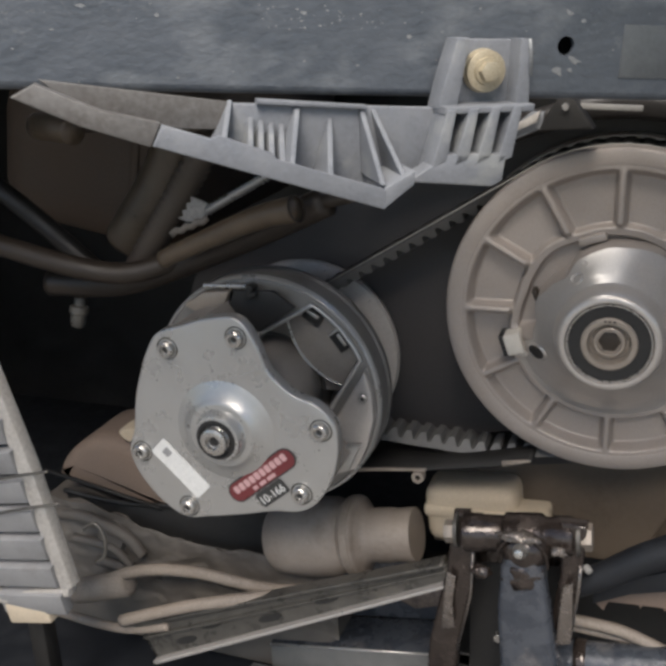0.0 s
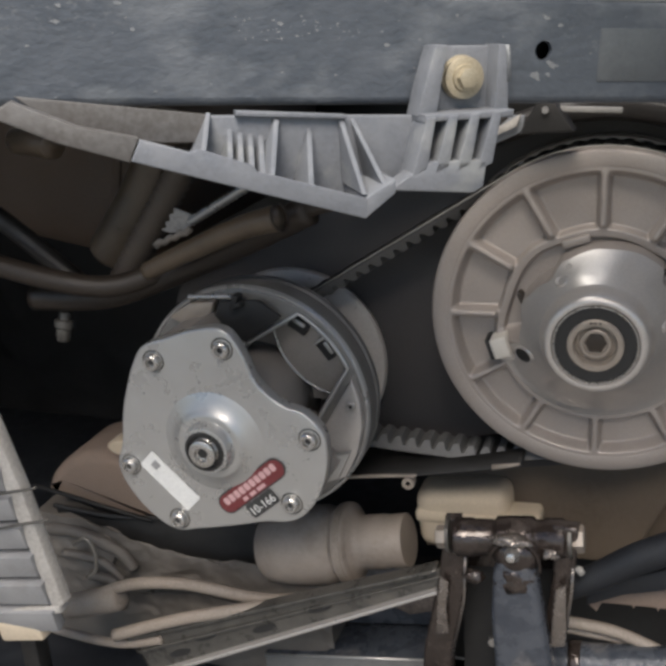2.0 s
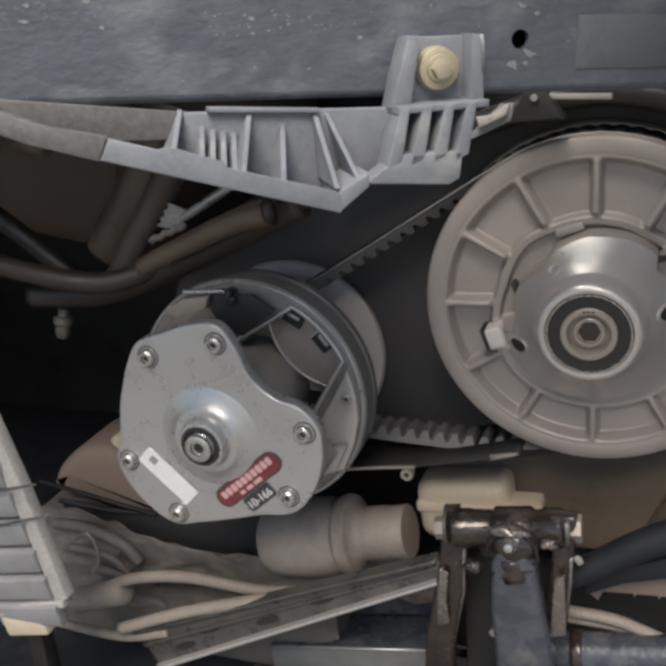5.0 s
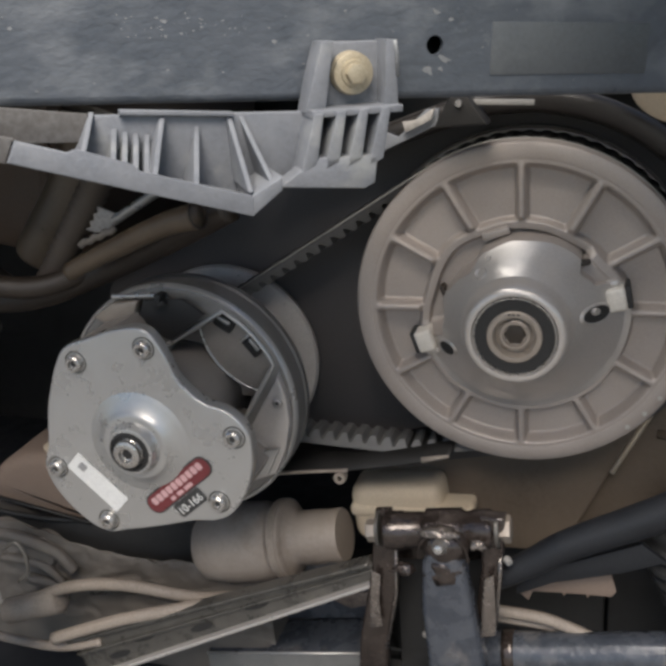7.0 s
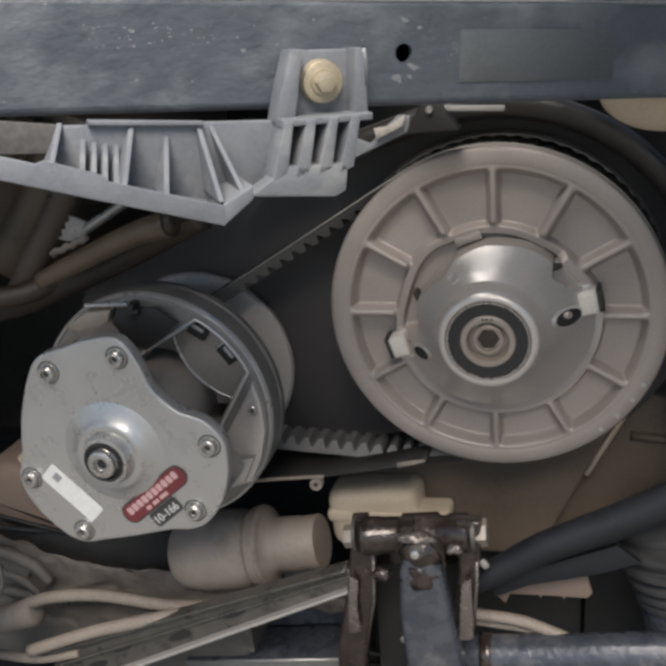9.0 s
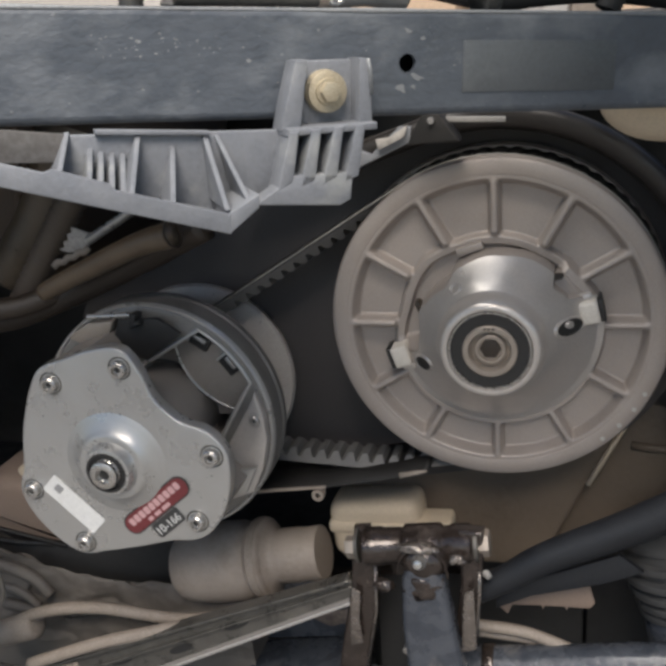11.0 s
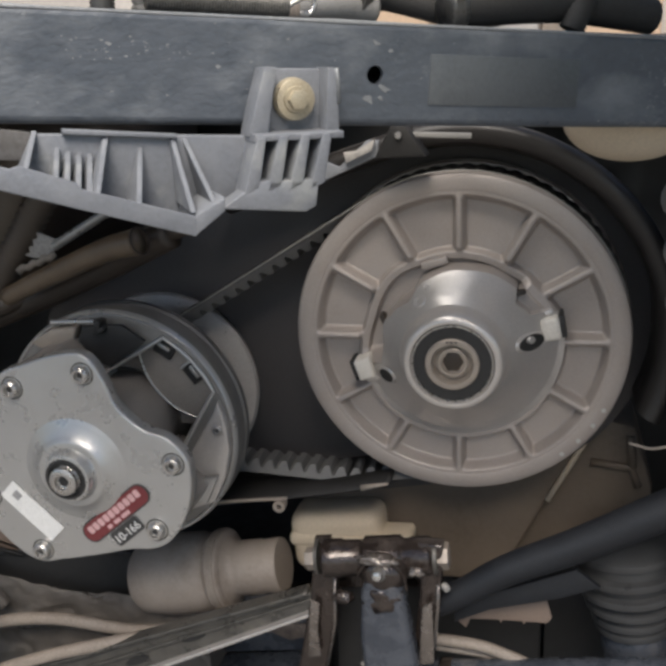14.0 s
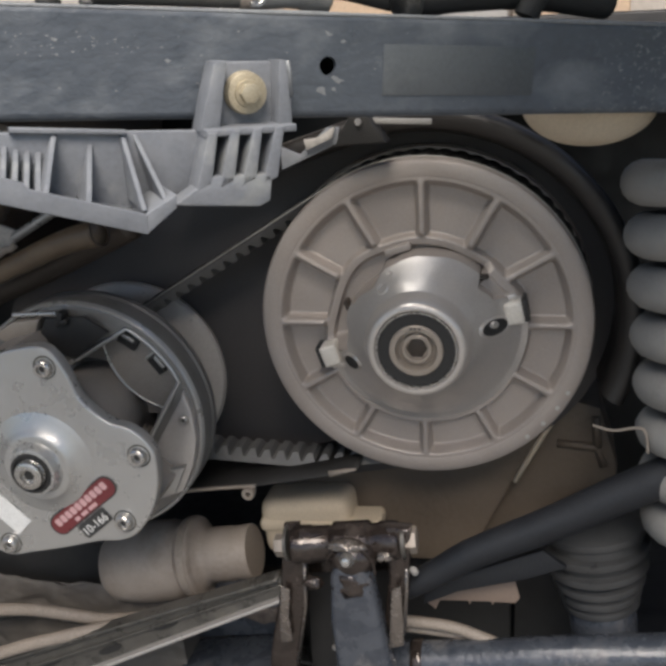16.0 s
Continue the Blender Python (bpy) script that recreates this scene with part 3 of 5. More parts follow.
part("ramp_block", box((0.022, 0.008, 0.0065), WHEEL @ pose(0, 0, 0, 0, -17, 0) @ pose(0, 0.0035, 0.0668), 0.0012), M_CAST, wheel, "cast block in the trough")
for a, r, w in ((-33.5, 0.0505, 0.0044), (-24.0, 0.0565, 0.002)):
    lip = WHEEL @ pose(0, 0, 0, 0, a - 90, 0) @ Matrix.Translation((r, bell_y(r) - 0.0002, 0)) @ pose(0, 0, 0, 0, 0, 49)
    part("drilled_hole", lathe([(0, 0.0016), (w * 0.6, 0.001), (w * 0.85, -0.0008), (w * 1.05, -0.001), (w * 1.3, 0.0006)], lip, 24), M_DOME, wheel)
# Dark solid blocks paint the shade of two cast notches.
part("notch", box((0.011, 0.010, 0.005), WHEEL @ pose(0, 0, 0, 0, 47 - 90, 0) @ pose(0.0645, -0.008, 0, 0, 40, 30), 0.002), M_MUD, wheel, "dark block painting the shade in a cast notch")
part("notch", box((0.010, 0.012, 0.0045), WHEEL @ pose(0, 0, 0, 0, -74 - 90, 0) @ pose(0.0635, -0.002, 0, 0, 50, 0), 0.0016), M_MUD, wheel, "dark block painting the shade in a cast notch")
part("bearing", lathe([(0.0316, -0.0555), (0.0312, -0.0572), (0.0303, -0.0572), (0.0300, -0.0548)], WHEEL, 64), M_STEEL, wheel)
part("seal", lathe([(0.0302, -0.0552), (0.0296, -0.056), (0.0208, -0.056), (0.0206, -0.055)], WHEEL, 64), M_DARK, wheel, "black bearing seal")
part("inner_race", lathe([(0.021, -0.0545), (0.0207, -0.0575), (0.0198, -0.0582), (0.0165, -0.0582), (0.0155, -0.056), (0.0148, -0.0495)], WHEEL, 64), M_HUB, wheel)
part("hub_bolt", lathe([(0.0156, -0.050), (0.0124, -0.0505), (0.0120, -0.0535), (0.0110, -0.0542), (0.0090, -0.0542), (0.0086, -0.051), (0, -0.0505)], WHEEL, 48), M_HUB, wheel, "dirty hub bolt with hexagon recess")
for x in (-0.0035, -0.0005, 0.003):
    part("race_stamp", box((0.002, 0.0005, 0.0014), WHEEL @ pose(x, -0.0583, 0.0182), 0.0002), M_DARK, wheel, "stamped mark")
part("hex_recess", prism(hexagon(0.0082), 0.0012, WHEEL @ Matrix.Translation((0, -0.0518, 0)), 0.0003), M_MUD, wheel)
# Pale dots paint the glints of the drilled balance holes.
for a in (-26, -33, -41, -49):
    part("balance_glint", lathe([(0, 0.0), (0.0019, 0.0), (0.0019, -0.0004), (0, -0.0004)], WHEEL @ pose(0, 0, 0, 0, -a, 0) @ pose(0.1305, -0.0005, 0), 12), M_COVER, wheel)

# ---- drive clutch ----
CX, CZ = -0.289, 0.5225
CLUTCH = Matrix.Translation((CX, 0, CZ))
FRONT = CLUTCH @ Matrix.Translation((-0.002, -0.013, -0.002))
BOSS = FRONT @ Matrix.Translation((-0.002, -0.004, -0.003))
clutch = thing("drive_clutch", (CX, 0.03, CZ), "grey aluminium drive clutch with bolted cover plate and stickers", "clutch")
SCREWS = ((-0.3403, 0.5852), (-0.2773, 0.6002), (-0.2088, 0.5287), (-0.2283, 0.4692), (-0.3343, 0.4402), (-0.3753, 0.4872))


EDGE = ((5.5, 0.096), (20, 0.085), (30, 0.0705), (43, 0.0655), (57, 0.0685), (69, 0.083), (80.5, 0.0965), (96, 0.0945), (112, 0.0925), (127.5, 0.0965), (140, 0.092), (155, 0.0875), (175, 0.0875), (189, 0.092), (201, 0.104), (222, 0.1065), (241.5, 0.1045), (254, 0.092), (268, 0.0835), (284, 0.080), (298, 0.082), (310, 0.091), (320.5, 0.0955), (343, 0.0965))


def cover_outline(grow=0.0):
    """A lobed plate: the edge swings between the screw lobes by angle and radius."""
    pts = spline([(r + grow, a, 0) for r, a in ((r, a) for a, r in ((EDGE[-1][0] - 360, EDGE[-1][1]),) + EDGE + ((EDGE[0][0] + 360, EDGE[0][1]),))], 6)
    return [(p.x * math.cos(radians(p.y)), p.x * math.sin(radians(p.y))) for p in pts if 5.4 <= p.y < 365.4]


part("cover", prism(cover_outline(), 0.012, FRONT @ Matrix.Translation((0, -0.112, 0)), 0.002, 3), M_COVER, clutch, "smooth satin grey cover plate")
part("boss", lathe([(0.045, -0.1076), (0.043, -0.1086), (0.040, -0.1096), (0.036, -0.1113), (0.0325, -0.1132), (0.0302, -0.1148), (0.0288, -0.1163), (0.0268, -0.1171), (0.0245, -0.1170), (0.0228, -0.1173), (0.0213, -0.1191), (0.0202, -0.1219), (0.0195, -0.1253), (0.0175, -0.1260), (0.015, -0.1256)], BOSS, 72), M_COVER, clutch)
part("bore", lathe([(0.0178, -0.1253), (0.0172, -0.1264), (0.0145, -0.1266), (0.014, -0.1250), (0, -0.1250)], BOSS, 48), M_DARK, clutch, "dark bore round the centre bolt")
bolt(clutch, (CX - 0.004, -0.142, CZ - 0.005), 0.0115, 0.007, M_STEEL)
for x, z in SCREWS:
    part("bolt_recess", lathe([(0.0098, -0.1119), (0.0094, -0.1126), (0.0086, -0.1124), (0.008, -0.1116), (0.0066, -0.1116), (0.006, -0.1126)], Matrix.Translation((x, -0.013, z)), 28), M_BAR, clutch)
    bolt(clutch, (x, -0.125, z), 0.0068, 0.006, M_STEEL)
# drum with an open window
DRUM = [(0.04, -0.0615)] + [(0.044 + 0.00184 * k, -0.061 + 0.00022 * k) for k in range(33)] + [(0.105, -0.0525), (0.1067, -0.051), (0.1075, -0.047), (0.1075, -0.034), (0.106, -0.032), (0.106, -0.029), (0.1075, -0.027), (0.107, -0.02), (0.099, -0.016), (0.05, -0.015)]
WIN = ((-0.018, 0.046), (0.0495, 0.0855), (0.0905, 0.0395), (0.0535, -0.0235))


def in_window(r, a):
    """Inside the opening: between two straight sides and under the rim."""
    x, z = r * math.cos(radians(a)), r * math.sin(radians(a))
    (ax, az), (bx, bz), (cx, cz), (dx, dz) = WIN
    return 0.046 < r < 0.0985 and (bx - ax) * (z - az) < (bz - az) * (x - ax) and (dx - cx) * (z - cz) < (dz - cz) * (x - cx)


part("drum", lathe(DRUM, CLUTCH, 480, skip=in_window), M_DRUM, clutch, "dull dark drum")
def tower_outline():
    """The cover's edge, drawn in where the open window lies."""
    out = []
    for x, z in cover_outline(-0.003):
        a, r = math.degrees(math.atan2(z, x)), math.hypot(x, z)
        r = min(r, 0.047 + 0.055 * (1 - step(a, -28, -14) * (1 - step(a, 96, 110))))
        out.append((r * math.cos(radians(a)), r * math.sin(radians(a))))
    return out


part("cover_tower", prism(tower_outline(), 0.083, CLUTCH @ Matrix.Translation((0, -0.1135, 0)), 0.001), M_TOWER, clutch, "brown tower wall behind the cover")
part("window_floor", lathe([(0.04, -0.034), (0.104, -0.034)], CLUTCH, 144, skip=lambda r, a: not (-30 < a < 120)), M_TOWER, clutch)


def drum_y(r):
    return -0.061 + 0.00022 * (r - 0.044) / 0.00184


side_a = [Vector(WIN[0]).lerp(Vector(WIN[1]), k / 6) for k in range(7)]
side_b = [Vector(WIN[2]).lerp(Vector(WIN[3]), k / 6) for k in range(7)]
arc = [Vector((0.0988 * math.cos(radians(a)), 0.0988 * math.sin(radians(a)))) for a in range(56, 25, -3)]
rimline = [Vector((CX + p.x, drum_y(p.length) - 0.0012, CZ + p.y)) for p in side_a + arc + side_b]
part("window_edge", tube(rimline, 0.0019, 8), M_COVER, clutch, "bright raised window edge")
fly = [(0.086 + 0.065 * math.cos(radians(a)), 0.073 + 0.065 * math.sin(radians(a))) for a in range(0, 360, 5)]
fly = [(x * min(1.0, 0.104 / math.hypot(x, z)), z * min(1.0, 0.104 / math.hypot(x, z))) for x, z in fly]
part("fly_plate", prism(fly, 0.006, CLUTCH @ Matrix.Translation((0, -0.044, 0)), 0.0012), M_TOWER, clutch, "brown fly plate with two slots")
part("fly_edge", tube([(CX + x, -0.0445, CZ + z) for x, z in fly if math.hypot(x, z) < 0.1035], 0.0011, 8), M_COVER, clutch, "worn pale edge")
for a, r in ((58, 0.086), (37, 0.088)):
    m = CLUTCH @ pose(0, 0, 0, 0, -a, 0) @ pose(r, -0.046, 0)
    # The plate is uncut; a black block paints the slot's shade.
    part("weight_slot_shade", box((0.012, 0.006, 0.019), m, 0.001), M_DARK, clutch, "black block painting a shaded slot")
    part("weight", box((0.0032, 0.009, 0.012), m @ pose(0.003, -0.001, 0), 0.001), M_COVER, clutch)
    part("weight_pin", box((0.011, 0.005, 0.0022), m @ pose(0, -0.002, 0.009), 0.0006), M_COVER, clutch)
# things in the recess between cover and rim
part("tower_plate", prism([(-0.066, 0.080), (-0.046, 0.093), (-0.021, 0.096), (-0.028, 0.079), (-0.05, 0.073)], 0.012, CLUTCH @ Matrix.Translation((0, -0.068, 0)), 0.0015), M_HUB, clutch, "tan flat tower plate")
# Black plate on the drum face paints the shade of a recess.
part("tower_recess_shade", prism([(-0.026, 0.078), (-0.018, 0.0955), (0.018, 0.0975), (0.037, 0.0845), (0.004, 0.060), (-0.014, 0.066)], 0.004, CLUTCH @ Matrix.Translation((0, -0.0638, 0)), 0.001), M_DARK, clutch, "black plate painting the shaded recess between the towers")
part("tower_pin", lathe([(0, 0), (0.0022, 0), (0.0022, 0.04), (0, 0.041)], along((CX - 0.006, -0.064, CZ + 0.1005), (CX - 0.05, -0.064, CZ + 0.098)), 12), M_STEEL, clutch)
part("pin_clip", joined(box((0.005, 0.012, 0.011), CLUTCH @ pose(-0.002, -0.064, 0.0975, 0, 20, 0), 0.001), box((0.012, 0.008, 0.004), CLUTCH @ pose(-0.001, -0.066, 0.0935, 0, -25, 0), 0.001)), M_DARK, clutch, "black wire clip")
# Paler metal paints the brighter light on the drum's lower right.
part("foot", prism([(0.0955, 0.034), (0.1015, 0.014), (0.103, -0.010), (0.097, -0.036), (0.086, -0.060), (0.062, -0.070), (0.056, -0.036), (0.0625, -0.024), (0.0925, 0.0265)], 0.010, CLUTCH @ Matrix.Translation((0, -0.0625, 0)), 0.002), M_SHEAVE, clutch, "lower drum foot, paler to paint the drum's lit lower right")
part("foot_step", prism([(0.074, -0.036), (0.0935, -0.032), (0.082, -0.057), (0.0735, -0.058)], 0.006, CLUTCH @ Matrix.Translation((0, -0.070, 0)), 0.0012), M_COVER, clutch)
part("rim_bead", lathe([(0.1035, -0.0535), (0.1043, -0.0552), (0.1055, -0.0555), (0.1066, -0.0545), (0.1075, -0.051)], CLUTCH, 144), M_COVER, clutch, "bright turned rim")
part("front_sheave", lathe([(0.045, -0.012), (0.083, -0.008), (0.0865, -0.006), (0.0875, -0.002), (0.0865, 0.002), (0.03, 0.022)], CLUTCH, 96), M_SHEAVE, clutch, "turned steel sheave")
part("hub_sleeve", lathe([(0.05, -0.04), (0.05, 0.0)], CLUTCH, 48), M_DRUM, clutch)
part("shaft_sleeve", lathe([(0.029, 0.02), (0.029, 0.045)], CLUTCH, 48), M_DRUM, clutch)
part("rear_sheave", lathe([(0.03, 0.034), (0.0905, 0.05), (0.0925, 0.053), (0.0905, 0.061), (0.03, 0.062)], CLUTCH, 96), M_SHEAVE, clutch)


bolt(clutch, (CX + 0.0945, -0.0640, CZ + 0.009), 0.0042, 0.003, M_STEEL)


def sticker(x, z, w, h, turn, lift=0.0):
    """A frame on the cover's face, centred at x, z and turned in its plane."""
    return Matrix.Translation((x + 0.0020, -0.1263 - lift, z + 0.0034)) @ pose(0, 0, 0, 0, -turn, 0)


def rounded(w, h, r, n=5):
    return [(sx * (w / 2 - r) + r * math.cos(radians(a0 + 90 * k / n)), sz * (h / 2 - r) + r * math.sin(radians(a0 + 90 * k / n))) for sx, sz, a0 in ((1, 1, 0), (-1, 1, 90), (-1, -1, 180), (1, -1, 270)) for k in range(n + 1)]


def lettering(text, size, m, mat, parent, name="lettering"):
    cu = bpy.data.curves.new(name, "FONT")
    cu.body, cu.size, cu.align_x, cu.align_y, cu.extrude = text, size, "CENTER", "CENTER", 0.0001
    ob = new("text_" + name, cu)
    me = bpy.data.meshes.new_from_object(ob)
    bpy.data.objects.remove(ob)
    bm = bmesh.new()
    bm.from_mesh(me)
    bmesh.ops.transform(bm, verts=bm.verts, matrix=m @ pose(0, 0, 0, 90, 0, 0))
    return part(name, bm, mat, parent)


m = sticker(-0.3405, 0.473, 0, 0, -44)
lab = part("white_label", prism(rounded(0.057, 0.019, 0.001), 0.0006, m), M_LABEL, clutch, "plain white paper label")
part("code_mark", prism(rounded(0.007, 0.007, 0.0004), 0.0003, m @ pose(-0.018, -0.0004, 0.002)), material("grey_print", (0.3, 0.3, 0.3), (0.2, 0.2, 0.2), 0.6, 0, 900, 2500, 0), lab)
m = sticker(-0.2648, 0.4775, 0, 0, 40)
part("sticker_outline", prism(rounded(0.0765, 0.019, 0.009), 0.0005, m @ pose(0, 0.0002, 0)), M_INK, clutch, "black sticker outline")
red = part("red_sticker", prism(rounded(0.074, 0.0165, 0.0078), 0.0006, m), M_RED, clutch, "dark red pill-shaped sticker with a white outline")
M_PINK = material("pale_pink_print", (0.5, 0.3, 0.3), (0.58, 0.38, 0.38), 0.5, 0, 700, 1800, 0, 0.25)
for k in range(10):
    part("logo_block", prism(rounded(0.0052, 0.0068, 0.0016), 0.0003, m @ pose(-0.0286 + 0.00635 * k, -0.0004, 0.0022)), M_PINK, red)
for x, w in ((-0.012, 0.005), (-0.003, 0.007), (0.0075, 0.0095)):
    part("print_bar", prism(rounded(w, 0.0034, 0.0006), 0.0003, m @ pose(x, -0.0004, -0.0052)), M_PINK, red)
black = part("black_sticker", prism(rounded(0.0315, 0.0135, 0.002), 0.0005, sticker(-0.2575, 0.4640, 0, 0, 40, -0.0001) @ pose(0, 0.0003, -0.002)), M_INK, clutch, "small black sticker")
lettering("10-166", 0.0102, sticker(-0.2575, 0.4640, 0, 0, 40, 0.0005) @ pose(0.0, 0, -0.003), M_LABEL, black, "part_number")

# ---- belt ----
R1, R2 = 0.0508, 0.1365


def hull(ra, rb, steps=40):
    """The line round both pulleys, as points and outward ways."""
    d = Vector((WX - CX, WZ - CZ))
    a0, s = math.atan2(d.y, d.x), math.asin((rb - ra) / d.length)
    up_n, low_n = a0 + s + math.pi / 2, a0 - s - math.pi / 2
    pts = []
    for k in range(steps + 1):
        a = up_n + (low_n + 2 * math.pi - up_n) * k / steps
        pts.append((Vector((CX, CZ)), ra, a))
    for k in range(steps + 1):
        a = low_n + (up_n - low_n) * k / steps
        pts.append((Vector((WX, WZ)), rb, a))
    line = [(c + r * Vector((math.cos(a), math.sin(a))), Vector((math.cos(a), math.sin(a)))) for c, r, a in pts]
    return line + line[:1]


def resample(line, step):
    out, left = [], 0.0
    for (p, n), (q, k) in zip(line, line[1:]):
        l = (q - p).length
        while left < l:
            t = left / l
            out.append((p.lerp(q, t), n.lerp(k, t).normalized()))
            left += step
        left -= l
    return out


def belt_ring(teeth):
    """The toothed inner half, or the outer half with its low cogs; flat flanks that lean together inwards."""
    bm = bmesh.new()
    rings = []
    for i, (p, n) in enumerate(resample(hull(R1, R2), 0.00275)):
        slack = max(0.0, min(1.0, (-n.y - 0.2) / 0.7))
        p = p + n * (0.0135 - 0.0135 * step(p.x, -0.11, -0.02)) * slack * slack * (3 - 2 * slack)
        a = 0.0005
        b = (0.0045, 0.0048, 0.0105, 0.0110, 0.0105)[i % 5] if teeth else (0.0, 0.0, -0.0015, -0.0018, -0.0015)[i % 5]
        lean = 0.8 if teeth else -0.9
        o, q = p - n * a, p - n * b
        d = lean * (b - a)
        rings.append([bm.verts.new(v) for v in ((o.x, 0.012, o.y), (q.x, 0.012 + d, q.y), (q.x, 0.050 - d, q.y), (o.x, 0.050, o.y))])
    for i in range(len(rings)):
        a, b = rings[i], rings[(i + 1) % len(rings)]
        for k in range(4):
            bm.faces.new((a[k], a[(k + 1) % 4], b[(k + 1) % 4], b[k]))
    return bm


RUN = resample(hull(R1, R2), 0.006)
belt = thing("drive_belt", (-0.15, 0.03, 0.5), "dark toothed rubber drive belt running round both pulleys", "belt")
part("tooth_band", belt_ring(True), M_BELT, belt)
part("outer_band", belt_ring(False), M_DARK, belt, "black rubber backing")
# Thin pale tube paints the glint along the belt's cord edge.
part("cord_edge_glint", tube([(p.x + n.x * 0.001, 0.0115, p.y + n.y * 0.001) for p, n in RUN[len(RUN) // 2:] + RUN[:len(RUN) // 2] if n.y > 0.2], 0.0008, 6), M_COIL, belt, "thin pale line painting the glint on the cord edge")

# ---- clutch housing ----
housing = thing("clutch_housing", (-0.15, 0.07, 0.45), "black plastic inner housing of the belt drive with raised rim", "housing")
outline = [p for p, n in resample(hull(0.142, 0.16), 0.006)]
part("back_plate", prism([(p.x, p.y) for p in outline], 0.004, Matrix.Translation((0, 0.066, 0)), 0.001), M_BACKING, housing)


def housing_wall():
    bm = bmesh.new()
    rings = []
    line = resample(hull(0.142, 0.16), 0.006)
    keep = [(p, n) for p, n in line if p.x > -0.2 and not p.y < 0.53]
    first = max(range(len(keep)), key=lambda i: (keep[i][0] - keep[i - 1][0]).length)
    keep = keep[first:] + keep[:first]
    for p, n in keep:
        prof = ((-0.004, 0.068), (-0.004, 0.016), (0.0, 0.008), (0.006, 0.003), (0.011, 0.002), (0.0155, 0.005), (0.017, 0.012), (0.012, 0.022), (0.01, 0.068))
        rings.append([bm.verts.new((p.x + n.x * d, y, p.y + n.y * d)) for d, y in prof])
    for a, b in zip(rings, rings[1:]):
        for k in range(8):
            bm.faces.new((a[k], a[k + 1], b[k + 1], b[k]))
    return smooth(bm, 60)


part("rim_wall", housing_wall(), M_RIM, housing, "raised rounded black rim")

# ---- under the drive ----
case = thing("gear_case", (-0.03, 0.06, 0.14), "mud-stained tan cast gear case below the pulley", "gear case")
part("case_body", prism([(-0.169, 0.315), (-0.17, 0.36), (-0.166, 0.395), (-0.155, 0.408), (-0.13, 0.416), (0.0, 0.45), (0.118, 0.505), (0.075, 0.42), (0.05, 0.368), (0.032, 0.325)], 0.1, Matrix.Translation((0, 0.072, 0)), 0.004, 3), M_CASE, case)
# Black colour carries the shade on the lower case.
part("case_foot_shade", prism([(-0.15, 0.14), (-0.155, 0.32), (0.03, 0.33), (0.072, 0.37), (0.072, 0.14)], 0.06, Matrix.Translation((0, 0.1, 0)), 0.004), M_DARK, case, "lower case painted black for the shade on it")
part("edge_seam", tube([(0.074, 0.0705, 0.418), (0.096, 0.0705, 0.462), (0.117, 0.0705, 0.503)], 0.0028, 8), M_TAN, case)
part("flange", box((0.12, 0.034, 0.014), pose(-0.108, 0.045, 0.379, 0, -3, 0), 0.005, 3), M_TAN, case, "pale tan flange")
part("neck", box((0.09, 0.05, 0.06), pose(-0.122, 0.055, 0.374, 0, -5, 0), 0.012, 3), M_TAN, case)
gcover = thing("gear_cover", (0.12, 0.1, 0.14), "mud-brown ribbed gear cover beside the case", "cover")
part("cover_body", prism([(0.034, 0.335), (0.075, 0.42), (0.117, 0.497), (0.15, 0.488), (0.168, 0.43), (0.165, 0.355)], 0.07, Matrix.Translation((0, 0.09, 0)), 0.004, 2), M_CASE, gcover)
# Black here too: the shade under the gear cover is in the colour.
part("cover_foot_shade", prism([(0.0745, 0.14), (0.0745, 0.38), (0.16, 0.38), (0.16, 0.14)], 0.05, Matrix.Translation((0, 0.11, 0)), 0.004), M_DARK, gcover, "lower cover painted black for the shade on it")
part("cover_rib", tube([(0.112, 0.088, 0.452), (0.148, 0.088, 0.449), (0.155, 0.088, 0.43)], 0.004, 8), M_CASE, gcover)
part("cover_rib", tube([(0.146, 0.088, 0.48), (0.149, 0.088, 0.449)], 0.004, 8), M_CASE, gcover)

# lower lip of the housing with a moulded eye
lip = thing("housing_lip", (-0.15, -0.01, 0.44), "thin dusty lower lip of the belt housing with a moulded eye", "lip")
part("lip_edge", rail(spline([(-0.235, -0.014, 0.432), (-0.19, -0.018, 0.441), (-0.165, -0.018, 0.445), (-0.10, -0.014, 0.456), (-0.06, -0.012, 0.466)], 6), 0.0026, 0.07), M_HOUSING, lip)
part("bead", tube(spline([(-0.235, -0.015, 0.4335), (-0.19, -0.019, 0.4425), (-0.152, -0.019, 0.4475)], 6), 0.0016, 8), M_CABLE, lip)
part("eye", lathe([(0.0025, 0), (0.0025, -0.003), (0.0055, -0.003), (0.006, 0), (0.0055, 0.006)], Matrix.Translation((-0.159, -0.0205, 0.4405)), 20), M_CABLE, lip)
part("tip", tube([(-0.085, -0.013, 0.4605), (-0.07, -0.013, 0.4645), (-0.061, -0.013, 0.4665)], lambda t: 0.003 - 0.0018 * t, 8), M_CABLE, lip)

pivot = thing("pivot_bracket", (-0.065, -0.05, 0.14), "greasy black steel pivot bracket with a cross bolt", "bracket")
PV = along((-0.108, -0.062, 0.424), (-0.016, -0.058, 0.434))
part("cross_tube", lathe([(0, 0), (0.0150, 0), (0.0165, 0.002), (0.0165, 0.016), (0.0152, 0.018), (0.0152, 0.034), (0.018, 0.037), (0.018, 0.066), (0.0152, 0.069), (0.0152, 0.074), (0.0165, 0.076), (0.0165, 0.09), (0.015, 0.092), (0, 0.092)], PV, 36), M_OILY, pivot)
